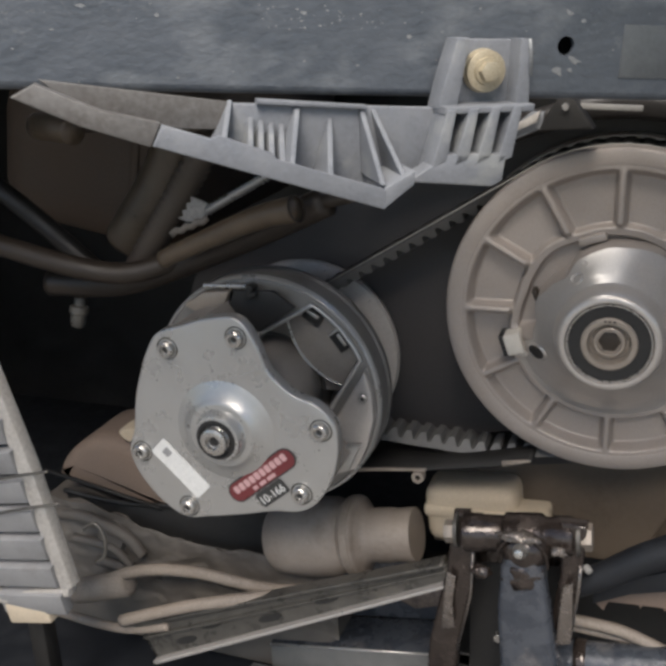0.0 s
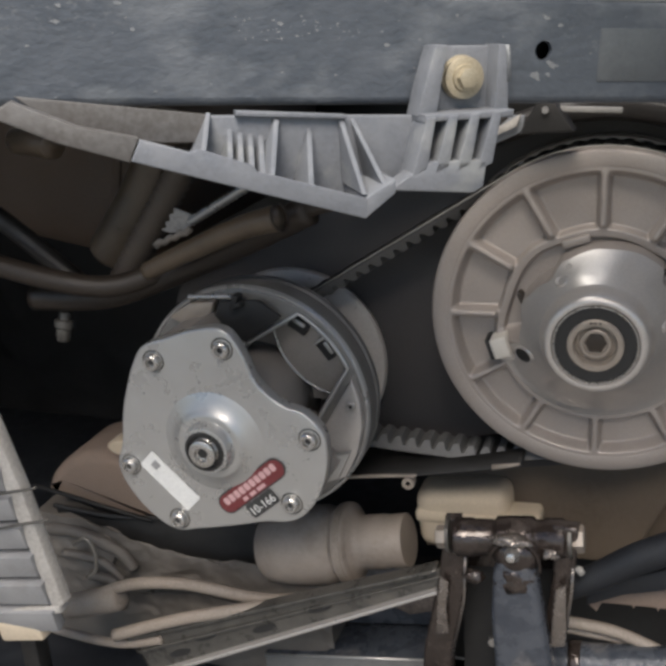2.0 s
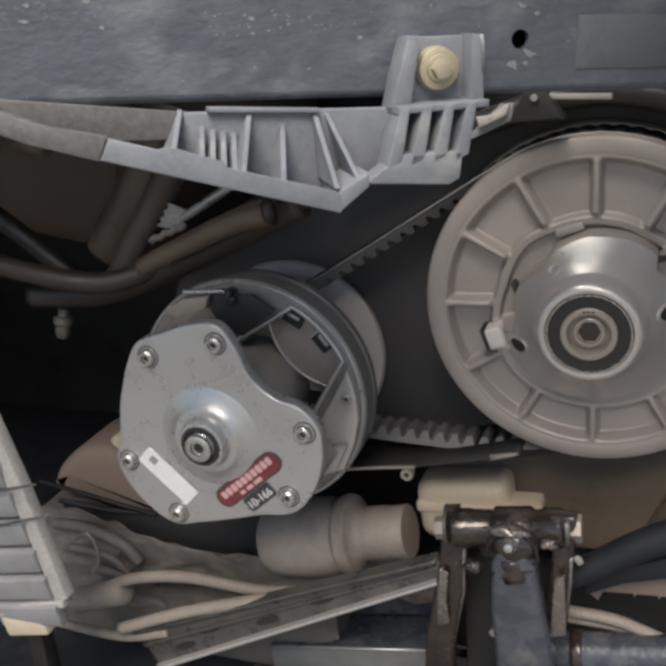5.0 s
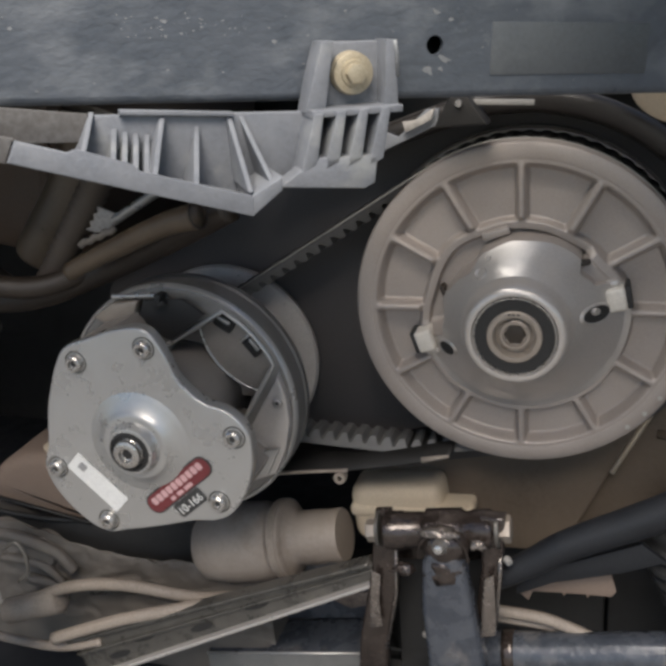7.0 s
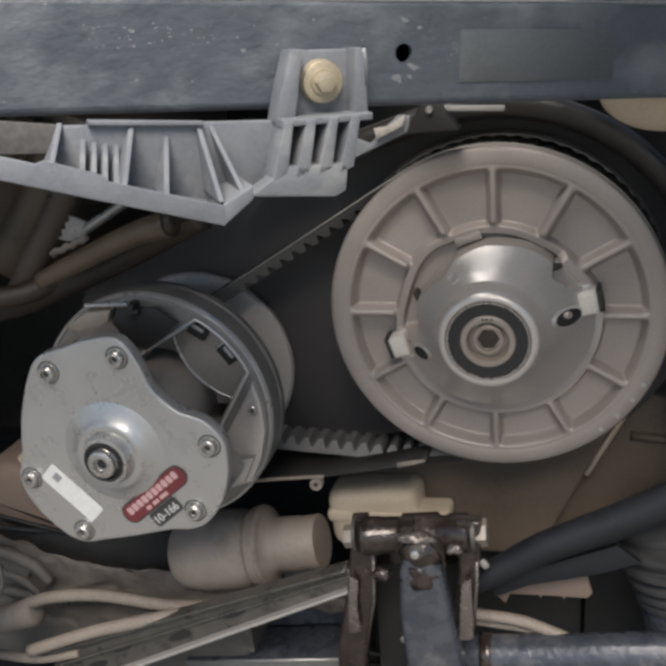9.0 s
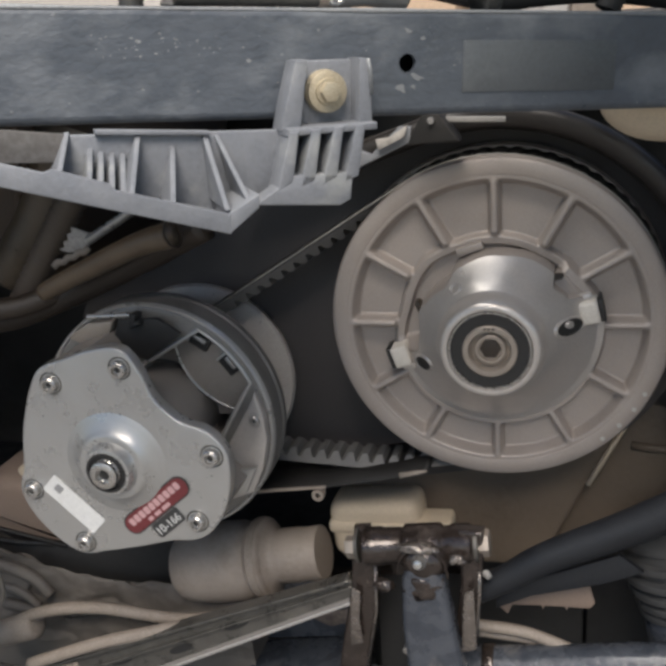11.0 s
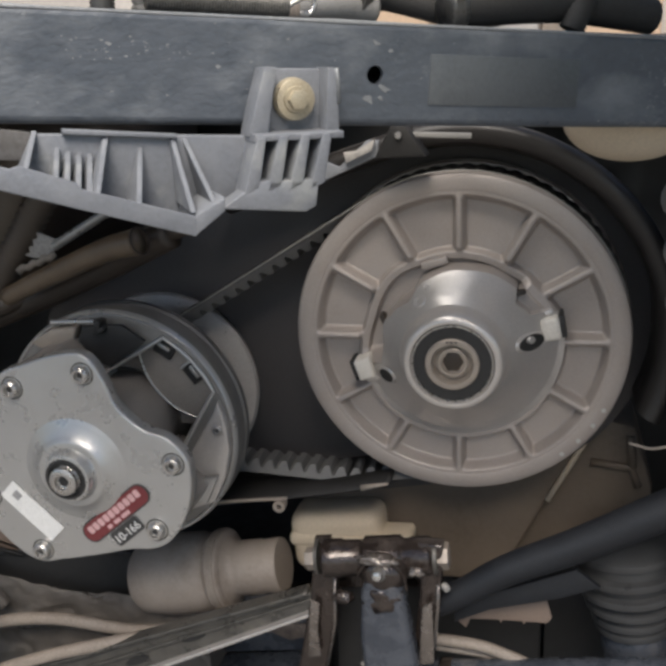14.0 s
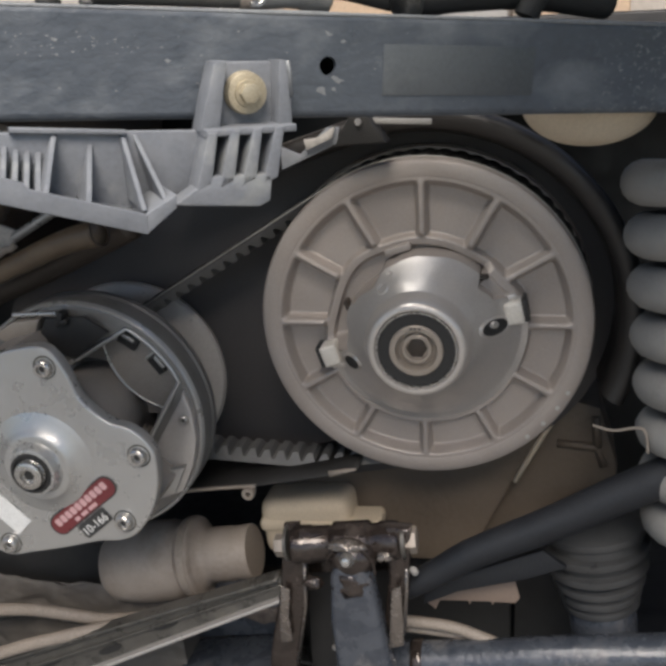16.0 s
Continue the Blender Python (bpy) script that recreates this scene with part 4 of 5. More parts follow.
part("bolt_head", prism(hexagon(0.0098), 0.012, along((-0.112, -0.062, 0.4235), (-0.14, -0.063, 0.42)), 0.0016, 2), M_HUB, pivot, "dirty hex bolt head")
part("nut", prism(hexagon(0.0115), 0.011, along((-0.013, -0.058, 0.434), (0.02, -0.057, 0.437)), 0.0016, 2), M_HUB, pivot)
for x, z in ((-0.113, 0.424), (-0.012, 0.434)):
    part("washer", lathe([(0, 0), (0.0150, 0), (0.0150, 0.003), (0, 0.003)], along((x - 0.0015, -0.06, z), (x + 0.1, -0.06, z + 0.01)), 32), M_BAR, pivot)
part("side_plate", prism([(-0.118, 0.438), (-0.104, 0.44), (-0.098, 0.41), (-0.1, 0.36), (-0.112, 0.3), (-0.118, 0.14), (-0.15, 0.14), (-0.14, 0.30), (-0.124, 0.38)], 0.012, Matrix.Translation((0, -0.058, 0)), 0.004, 3), M_OILY, pivot)
part("side_plate", prism([(-0.028, 0.45), (-0.006, 0.45), (-0.008, 0.40), (-0.013, 0.345), (-0.022, 0.332), (-0.033, 0.335), (-0.03, 0.37), (-0.026, 0.4)], 0.014, Matrix.Translation((0, -0.068, 0)), 0.004, 3), M_OILY, pivot)
part("weld_plate", prism([(-0.022, 0.396), (-0.014, 0.402), (-0.0125, 0.36), (-0.013, 0.342), (-0.0255, 0.338), (-0.0245, 0.36)], 0.003, Matrix.Translation((0, -0.0775, 0)), 0.0012, 2), M_GREASE, pivot, "muddy welded lug")
part("back_web", prism([(-0.108, 0.424), (-0.02, 0.434), (-0.024, 0.388), (-0.106, 0.378)], 0.006, Matrix.Translation((0, -0.036, 0)), 0.001), M_OILY, pivot)
# Black plate put in for the shade seen through the bracket's opening.
part("opening_shade_plate", prism([(-0.108, 0.38), (-0.02, 0.39), (-0.026, 0.30), (-0.06, 0.14), (-0.11, 0.14)], 0.006, Matrix.Translation((0, -0.026, 0)), 0.001), M_DARK, pivot, "black plate standing in for the shaded opening")
part("yoke", prism([(-0.072, 0.41), (-0.064, 0.432), (-0.05, 0.436), (-0.038, 0.415), (-0.03, 0.37), (-0.018, 0.30), (-0.012, 0.2), (-0.01, 0.14), (-0.078, 0.14), (-0.073, 0.25), (-0.07, 0.31), (-0.074, 0.37)], 0.024, Matrix.Translation((0, -0.088, 0)), 0.007, 4), M_YOKE, pivot, "blue-black painted yoke")
part("grease_fitting", lathe([(0, 0), (0.006, 0), (0.0065, 0.002), (0.005, 0.004), (0.003, 0.008), (0.0035, 0.010), (0, 0.011)], along((-0.056, -0.086, 0.430), (-0.056, -0.11, 0.436)), 20), M_STEEL, pivot)


def lump(at, size, seed, rough=0.35):
    """A small uneven clod."""
    bm = bmesh.new()
    bmesh.ops.create_icosphere(bm, subdivisions=3, radius=1)
    for v in bm.verts:
        k = 1 + rough * noise.fractal(v.co * 1.7 + Vector((seed, 0, 0)), 0.8, 2.0, 4)
        v.co = Vector((v.co.x * size[0], v.co.y * size[1], v.co.z * size[2])) * k + Vector(at)
    return smooth(bm, 60)


part("weld_lump", lump((-0.054, -0.084, 0.404), (0.017, 0.006, 0.011), 3.0, 0.6), M_OILY, pivot, "lumpy greasy weld")
part("weld_lump", lump((-0.058, -0.084, 0.441), (0.016, 0.006, 0.0045), 8.0, 0.6), M_GREASE, pivot, "shiny smeared grease")
part("grease_clod", lump((-0.090, -0.073, 0.395), (0.008, 0.004, 0.006), 5.0, 0.6), M_OILY, pivot)
part("grease_clod", lump((-0.026, -0.081, 0.431), (0.006, 0.003, 0.004), 6.5, 0.6), M_GREASE, pivot)
part("knuckle", lathe([(0, -0.017), (0.008, -0.0165), (0.015, -0.013), (0.0195, -0.006), (0.021, 0.004), (0.0205, 0.02)], Matrix.Translation((-0.054, -0.072, 0.424)) @ Matrix.Diagonal((1, 1, 0.9, 1)), 36), M_OILY, pivot)
part("knuckle_weld", tube(spline([(-0.076, -0.08, 0.412), (-0.073, -0.084, 0.428), (-0.062, -0.086, 0.4415), (-0.048, -0.086, 0.442), (-0.037, -0.084, 0.43), (-0.034, -0.082, 0.414)]), 0.0012, 8), M_OILY, pivot, "shiny greasy weld seam")
# Bright worn edges of the side plates.
part("pale_edge", tube([(-0.0985, -0.0645, 0.414), (-0.1005, -0.0645, 0.362), (-0.1115, -0.0645, 0.303)], 0.0014, 6), M_GREASE, pivot)
part("pale_edge", tube([(-0.009, -0.0755, 0.418), (-0.0095, -0.0755, 0.395), (-0.014, -0.0755, 0.348)], 0.0016, 6), M_GREASE, pivot)
part("mud_streak", prism([(-0.1215, 0.383), (-0.114, 0.379), (-0.1165, 0.35), (-0.1145, 0.326), (-0.126, 0.322), (-0.1245, 0.35)], 0.0012, Matrix.Translation((0, -0.0646, 0)), 0.0004), M_GREASE, pivot, "smeared grease streak")
bolt(pivot, (-0.078, -0.045, 0.312), 0.0044, 0.006, M_STEEL, socket=False)
pivot.location.z -= 0.0065

axle = thing("axle_joint", (-0.25, 0.03, 0.30), "dusty brown rubber axle joint boot with collar", "axle joint")
AX = along((-0.318, 0.02, 0.324), (-0.170, 0.02, 0.354))
part("boot", lathe([(0, -0.03), (0.03, -0.028), (0.036, -0.02), (0.039, 0.0), (0.0405, 0.02), (0.0395, 0.044), (0.0365, 0.052), (0.0345, 0.0545), (0.0365, 0.058), (0.0395, 0.060), (0.0395, 0.071), (0.037, 0.073), (0.034, 0.0735)], AX @ Matrix.Translation((0, 0.022, 0)), 44), M_BOOT, axle)
part("sleeve", lathe([(0.034, 0.0955), (0.030, 0.0985), (0.0275, 0.101), (0.0262, 0.105), (0.0268, 0.109), (0.0268, 0.126), (0.0255, 0.129), (0.0265, 0.147), (0.0255, 0.149), (0, 0.149)], AX, 44), M_BOOT, axle, "lighter dusty sleeve")
part("clamp", lathe([(0.0385, 0), (0.0405, 0.0008), (0.0405, 0.0068), (0.0385, 0.0078)], AX @ Matrix.Translation((0, 0.0835, 0)), 44), M_CABLE, axle)
for a in (200,):
    part("clamp_ear", box((0.008, 0.012, 0.005), AX @ pose(0, 0.116, 0, 0, a, 0) @ pose(0, 0, 0.0285), 0.0015), M_BAR, axle)

link = thing("link_bar", (-0.28, -0.05, 0.14), "scuffed black pressed steel link bar with raised edges", "bar")
LB = along((-0.124, -0.045, 0.367), (-0.44, -0.045, 0.215))


def taper(w0, w1, z0, z1, y0, y1, length=0.36):
    """A bar along LB whose width and height off the axis grow along it."""
    bm = box((1, 1, 1), Matrix.Translation((0, 0.5, 0)), 0.04, 2)
    for v in bm.verts:
        t = v.co.y
        v.co = Vector((y0 + (v.co.x + 0.5) * (y1 - y0), t * length, z0 + (z1 - z0) * t + v.co.z * (w0 + (w1 - w0) * t)))
    bmesh.ops.transform(bm, verts=bm.verts, matrix=LB)
    return bm


part("bar_body", taper(0.018, 0.045, 0.0, 0.004, -0.004, 0.004), M_BAR, link)
part("bar_edge", taper(0.003, 0.004, -0.0105, -0.020, -0.012, 0.008), M_SHEAVE, link, "worn bright lower edge")
part("bar_edge", taper(0.003, 0.004, 0.0085, 0.026, -0.010, 0.006), M_BAR, link)
part("groove_rib", taper(0.002, 0.0035, 0.001, 0.008, -0.0075, 0.0), M_BAR, link)
# Black discs paint the shaded openings; the bar itself is not pierced.
for t, z in ((0.13, 0.001), (0.2, -0.004), (0.27, 0.004), (0.31, -0.006)):
    part("painted_oval_hole", lathe([(0, 0), (0.007, 0), (0.007, -0.0006), (0, -0.0006)], LB @ pose(-0.0052, t, z, 0, 0, 90) @ Matrix.Diagonal((2.0, 1, 0.55, 1)), 20), M_DARK, link)

for pts, r, mt, lab in (([(-0.545, -0.02, 0.238), (-0.478, -0.02, 0.275), (-0.405, -0.02, 0.29), (-0.31, -0.02, 0.288), (-0.22, -0.02, 0.31)], 0.0065, M_CABLE, "grey-brown ribbed control cable"),
                        ([(-0.47, -0.06, 0.243), (-0.39, -0.055, 0.275), (-0.32, -0.045, 0.293), (-0.25, -0.025, 0.303), (-0.19, -0.02, 0.315)], 0.0065, M_CABLE, "grey-brown control cable along the link bar"),
                        ([(-0.60, -0.04, 0.222), (-0.53, -0.04, 0.215), (-0.47, -0.05, 0.225), (-0.42, -0.05, 0.24)], 0.005, M_CABLE, "thin dusty cable near the bar"),
                        ([(-0.46, 0.0, 0.262), (-0.40, 0.0, 0.272), (-0.34, 0.0, 0.268), (-0.27, 0.0, 0.28)], 0.006, M_BAR, "dark greasy cable under the others")):
    solo("cable", tube(spline(pts), r), mt, pts[0], lab, "cable", "", "control cables")
solo("cable_sleeve", tube([(-0.555, -0.02, 0.234), (-0.553, -0.02, 0.235), (-0.53, -0.02, 0.243), (-0.485, -0.02, 0.259), (-0.483, -0.02, 0.26)], lambda t: 0.0145 if 0.2 < t < 0.8 else 0.009, 16), M_CABLE, (-0.53, -0.02, 0.225), "brown rubber sleeve on the control cable", "sleeve")

# engine underside behind the cables
sump = thing("engine_sump", (-0.46, 0.06, 0.14), "mud-caked grey-brown engine sump with cast ribs", "sump")
part("sump_body", prism([(-0.64, 0.14), (-0.64, 0.30), (-0.58, 0.315), (-0.50, 0.285), (-0.46, 0.265), (-0.40, 0.255), (-0.33, 0.26), (-0.28, 0.25), (-0.25, 0.14)], 0.12, Matrix.Translation((0, 0.03, 0)), 0.012, 3), M_SUMP, sump)
for pts, r in (([(-0.60, 0.026, 0.30), (-0.56, 0.02, 0.305), (-0.51, 0.02, 0.29), (-0.49, 0.02, 0.268)], 0.007), ([(-0.58, 0.02, 0.275), (-0.53, 0.018, 0.272), (-0.505, 0.018, 0.252)], 0.005), ([(-0.55, 0.02, 0.25), (-0.48, 0.018, 0.247), (-0.43, 0.018, 0.262)], 0.006)):
    part("cast_rib", tube(spline(pts), r, 10), M_SUMP, sump)
crust = bmesh.new()
bmesh.ops.create_grid(crust, x_segments=90, y_segments=40, size=0.5)
for v in crust.verts:
    x, z = -0.44 + 0.36 * v.co.x, 0.262 + 0.115 * v.co.y
    lump = noise.fractal(Vector((x * 22, z * 30, 3.1)), 0.8, 2.2, 5) + 0.6 * abs(noise.noise(Vector((x * 45, z * 30, 7.7))))
    top_z = 0.291 + 0.22 * max(0.0, -0.42 - x)
    v.co = Vector((x, 0.026 - 0.006 * lump, min(z, top_z) + 0.006 * noise.noise(Vector((x * 30, 1.0, z * 30)))))
part("mud_crust", smooth(crust, 60), M_SUMP, sump, "lumpy caked mud")
part("drain_boss", lathe([(0, -0.01), (0.016, -0.01), (0.019, -0.006), (0.022, 0.01)], Matrix.Translation((-0.53, 0.03, 0.283)), 28), M_SUMP, sump)
ecase = thing("engine_case", (-0.55, 0.1, 0.30), "dusty pinkish-brown engine case behind the clutch", "engine case")
part("case_wall", prism([(q.x, q.z) for q in spline([(x, 0, z) for x, z in ((-0.615, 0.335), (-0.60, 0.362), (-0.56, 0.388), (-0.50, 0.385), (-0.47, 0.35), (-0.46, 0.31), (-0.50, 0.305), (-0.60, 0.325))], 6, True)], 0.1, Matrix.Translation((0, 0.05, 0)), 0.016, 4), M_CASEBROWN, ecase)
part("gasket", rail([(-0.62, 0.035, 0.348), (-0.55, 0.035, 0.336), (-0.47, 0.035, 0.322)], 0.003, 0.004), M_DARK, ecase, "thin black gasket edge")
# Added black sheet fills the shadow gap between engine case and sump.
guard = thing("shadow_gap_sheet", (-0.43, 0.045, 0.28), "black sheet standing in for the shadow gap between engine case and sump", "guard")
part("sheet", prism([(-0.59, 0.27), (-0.60, 0.322), (-0.52, 0.318), (-0.40, 0.332), (-0.31, 0.335), (-0.28, 0.30), (-0.28, 0.24), (-0.45, 0.24)], 0.004, Matrix.Translation((0, 0.042, 0)), 0.001), M_DARK, guard)
part("folded_lip", tube(spline([(-0.60, 0.041, 0.322), (-0.52, 0.041, 0.318), (-0.40, 0.041, 0.332), (-0.31, 0.041, 0.335)]), 0.003, 8), M_DARK, guard)
solo("oil_plug", lathe([(0, -0.004), (0.016, -0.003), (0.019, 0.0), (0.019, 0.02), (0, 0.02)], Matrix.Translation((-0.497, 0.045, 0.405)) @ Matrix.Diagonal((1.1, 1, 0.5, 1)), 28), M_TAN, (-0.497, 0.05, 0.395), "pale flat oval plug above the engine case", "plug")

# cross channel under the link bar
channel = thing("cross_channel", (-0.27, 0.045, 0.14), "blue-grey steel cross channel with a bright worn edge", "channel")
part("front_web", prism([(-0.34, 0.14), (-0.34, 0.182), (-0.146, 0.2145), (-0.146, 0.14)], 0.004, Matrix.Translation((0, 0.022, 0)), 0.001), M_RAIL, channel)
part("top_flange", prism([(-0.34, 0.180), (-0.146, 0.2125), (-0.146, 0.2150), (-0.34, 0.1825)], 0.057, Matrix.Translation((0, 0.0215, 0)), 0.0006), M_YOKE, channel)
part("back_web", prism([(-0.33, 0.185), (-0.146, 0.215), (-0.146, 0.285), (-0.24, 0.272), (-0.33, 0.235)], 0.004, Matrix.Translation((0, 0.0795, 0)), 0.001), M_YOKE, channel)
part("pale_edge", tube([(-0.34, 0.0215, 0.1825), (-0.243, 0.0215, 0.1988), (-0.146, 0.0215, 0.215)], 0.0014, 8), M_COVER, channel, "bright worn edge")
part("mud_patch", prism([(-0.232, 0.226), (-0.205, 0.247), (-0.178, 0.243), (-0.16, 0.252), (-0.165, 0.231), (-0.19, 0.222), (-0.21, 0.229)], 0.003, Matrix.Translation((0, 0.0775, 0)), 0.001), M_STREAK, channel, "dried mud patch")

# rails and plates on the skid plate
for y, z, h, mt, lab in ((0.075, 0.147, 0.014, M_RAIL, "scuffed steel rail on the skid plate"), (0.115, 0.150, 0.018, M_BAR, "scuffed grey steel rail on the skid plate"), (0.0, 0.150, 0.02, M_RAIL, "wide grey rail with a worn edge")):
    rl = thing("skid_rail", (-0.25, y, 0.14), lab, "rail")
    part("rail_body", box((0.40, 0.03, h), pose(-0.16, y, 0.14 + h / 2), 0.003), mt, rl)
    part("pale_edge", box((0.40, 0.003, 0.003), pose(-0.16, y - 0.0145, 0.1395 + h), 0.001), M_COVER, rl, "bright worn edge")
for k, (x, y, z, w, t) in enumerate(((-0.24, 0.175, 0.165, 0.11, 4), (-0.22, 0.2, 0.19, 0.09, -6), (-0.30, 0.21, 0.172, 0.12, 8))):
    solo("mud_plate", box((w, 0.05, 0.012), pose(x, y, z, 10, t, 8 * k - 6), 0.005, 3), M_MUD, (x, y, z), "mud-caked thin bent steel plate", "plate", "", "bent plates")

arm = thing("control_arm", (0.05, -0.05, 0.35), "blue-black painted suspension arm tube", "arm")
part("arm_tube", tube(spline([(-0.014, -0.05, 0.375), (0.012, -0.05, 0.392), (0.045, -0.05, 0.415), (0.107, -0.05, 0.448), (0.19, -0.05, 0.496), (0.34, -0.05, 0.575)]), lambda t: 0.0105 + 0.0065 * t, 20), M_BLUE, arm)
part("gusset", prism([(0.0, 0.362), (0.035, 0.386), (0.1, 0.415), (0.12, 0.40), (0.085, 0.385), (0.03, 0.368), (0.0, 0.352)], 0.006, Matrix.Translation((0, -0.04, 0)), 0.001), M_BLUE, arm)
# Thin paler rail along the tube's upper edge.
part("pale_edge", tube(spline([(-0.008, -0.054, 0.388), (0.014, -0.054, 0.4035), (0.045, -0.054, 0.427), (0.107, -0.054, 0.4612), (0.19, -0.054, 0.5105), (0.30, -0.054, 0.5695)]), 0.001, 8), M_BAR, arm, "thin paler line along the upper edge")
# Small pale cap put in for a glint beside the bush.
part("bush_glint", lathe([(0, 0), (0.003, 0), (0.0034, 0.002), (0.0028, 0.006), (0, 0.007)], along((-0.006, -0.064, 0.404), (0.006, -0.078, 0.400)), 12), M_COIL, arm, "small pale cap painting a glint")
clip = thing("heat_shield", (0.04, 0.0, 0.33), "grey-brown sheet heat shield with a notched lower edge", "shield")
part("sheet", prism([(0.0, 0.34), (0.02, 0.362), (0.075, 0.378), (0.082, 0.352), (0.078, 0.3465), (0.06, 0.346), (0.0585, 0.342), (0.057, 0.346), (0.04, 0.345), (0.0385, 0.341), (0.037, 0.345), (0.012, 0.343), (0.008, 0.333)], 0.004, Matrix.Translation((0, -0.02, 0)), 0.0008), M_CASEBROWN, clip)
for pts, r in (([(-0.02, -0.02, 0.318), (0.02, -0.02, 0.316), (0.05, -0.02, 0.307), (0.085, -0.02, 0.293)], 0.0055), ([(-0.02, -0.015, 0.306), (0.03, -0.015, 0.303), (0.07, -0.015, 0.294)], 0.0035)):
    solo("brake_line", tube(spline(pts), r, 10), M_CABLE, pts[0], "pale grey-brown brake line beside the bracket", "brake line")
ltube = thing("lower_tube", (0.12, -0.03, 0.26), "blue-black painted lower frame tube welded to the bracket", "tube")
part("tube_wall", tube(spline([(-0.035, -0.03, 0.279), (0.05, -0.03, 0.290), (0.12, -0.03, 0.302), (0.35, -0.03, 0.335)]), 0.019, 24), M_YOKE, ltube)
part("weld_collar", tube([(-0.012 + 0.0035 * k, -0.03, 0.2822 + 0.0004 * k) for k in range(4)], 0.0202, 24, ridge=0.0007), M_OILY, ltube, "dark weld collar")

shock = thing("shock_absorber", (0.22, -0.05, 0.4), "dusty dark grey coil spring of a suspension shock", "shock absorber")
part("coil", tube([(0.219 + 0.043 * math.cos(a) + 0.11 * (0.6 - z), -0.03 + 0.042 * math.sin(a), z) for a, z in ((0.3 * k, 0.43 + 0.00185 * k) for k in range(165))], 0.0165, 16), M_COIL, shock)
part("damper", tube([(0.247, -0.03, 0.36), (0.202, -0.03, 0.76)], 0.02, 24), M_DARK, shock)
solo("shock_clip", tube(spline([(0.135, -0.04, 0.532), (0.15, -0.05, 0.533), (0.17, -0.06, 0.54), (0.175, -0.06, 0.52)]), 0.0011, 8), M_CABLE, (0.15, -0.05, 0.53), "thin tan wire clip at the spring", "clip")

bellows = thing("dust_bellows", (0.15, 0.02, 0.14), "dark ribbed rubber bellows above a blue-black collar", "bellows")
BL = along((0.142, 0.025, 0.418), (0.162, 0.02, 0.27))
prof = [(0, 0.0), (0.03, 0.001)]
for k, (r, y) in enumerate(((0.047, 0.012), (0.0475, 0.031), (0.045, 0.049), (0.0405, 0.064), (0.0365, 0.077), (0.034, 0.088))):
    prof += [(r - 0.005, y - 0.0055), (r, y - 0.003), (r + 0.0005, y), (r, y + 0.003), (r - 0.005, y + 0.005)]
part("folds", lathe(prof + [(0.028, 0.096), (0, 0.096)], BL, 44), M_BELLOWS, bellows)
part("collar", lathe([(0, 0.092), (0.0285, 0.092), (0.030, 0.095), (0.030, 0.13), (0.0265, 0.134), (0.0265, 0.26), (0, 0.26)], BL, 44), M_YOKE, bellows)

# ---- left side ----
grille = thing("radiator_louver", (-0.48, -0.16, 0.14), "dirty white louvered plastic panel with a broad edge", "louver")
part("edge", prism([(-0.510, 0.575), (-0.498, 0.565), (-0.472, 0.47), (-0.448, 0.352), (-0.4605, 0.343), (-0.486, 0.455)], 0.014, Matrix.Translation((0, -0.155, 0)), 0.002), M_WHITE, grille)
for k in range(9):
    z = 0.56 - 0.0285 * k
    x = -0.505 + 0.0053 * k * 1.1
    part("louver", prism([(-0.075, -0.028), (0.0, -0.012), (0.0, 0.0125), (-0.075, -0.0035)], 0.012, pose(x, -0.158, z, 12, 0, 0), 0.0015), M_LOUVER, grille)
part("bottom_edge", prism([(-0.57, 0.306), (-0.452, 0.342), (-0.452, 0.350), (-0.57, 0.318)], 0.014, Matrix.Translation((0, -0.156, 0)), 0.002), M_WHITE, grille)
part("foot", box((0.05, 0.03, 0.026), pose(-0.505, -0.14, 0.313, 0, -12, 0), 0.003), M_TAN, grille, "tan support block")
part("post", box((0.02, 0.02, 0.18), pose(-0.53, -0.11, 0.225), 0.003), M_HOUSING, grille)
for z, x in ((0.468, -0.478), (0.437, -0.472)):
    part("cable_tie", tube(spline([(x - 0.05, -0.160, z - 0.018), (x - 0.01, -0.162, z - 0.004), (x + 0.028, -0.160, z + 0.006)]), 0.0014, 6), M_BAR, grille, "thin tie end")
solo("wire_loop", tube(spline([(-0.445, -0.13, 0.40), (-0.432, -0.13, 0.408), (-0.424, -0.13, 0.396), (-0.426, -0.13, 0.376), (-0.437, -0.13, 0.366)]), 0.0018, 8), M_BAR, (-0.43, -0.13, 0.37), "small dark wire loop beside the louver", "wire")

for nm, pts, r, mt, lab, cat in (("coolant_hose", [(-0.64, -0.06, 0.662), (-0.56, -0.06, 0.646), (-0.47, -0.06, 0.628), (-0.42, -0.05, 0.622), (-0.38, -0.035, 0.632), (-0.35, -0.02, 0.645)], 0.010, M_MUD, "muddy brown coolant hose joining the tube", "hose"),
                            ("frame_strut", [(-0.60, 0.0, 0.69), (-0.55, 0.0, 0.655), (-0.48, 0.0, 0.60)], 0.010, M_HOUSING, "dark frame strut behind the hoses", "strut"),
                            ("wire_loom", [(-0.52, -0.03, 0.60), (-0.44, -0.03, 0.606), (-0.37, -0.03, 0.630), (-0.30, -0.04, 0.660), (-0.225, -0.05, 0.695)], 0.0125, M_MUD, "thick muddy wire loom under the frame tube", "loom")):
    solo(nm, tube(spline(pts), r, 16), mt, pts[0], lab, cat)
ftube = thing("frame_tube", (-0.30, -0.07, 0.66), "mud-brown steel tube with a crimped open end", "tube")
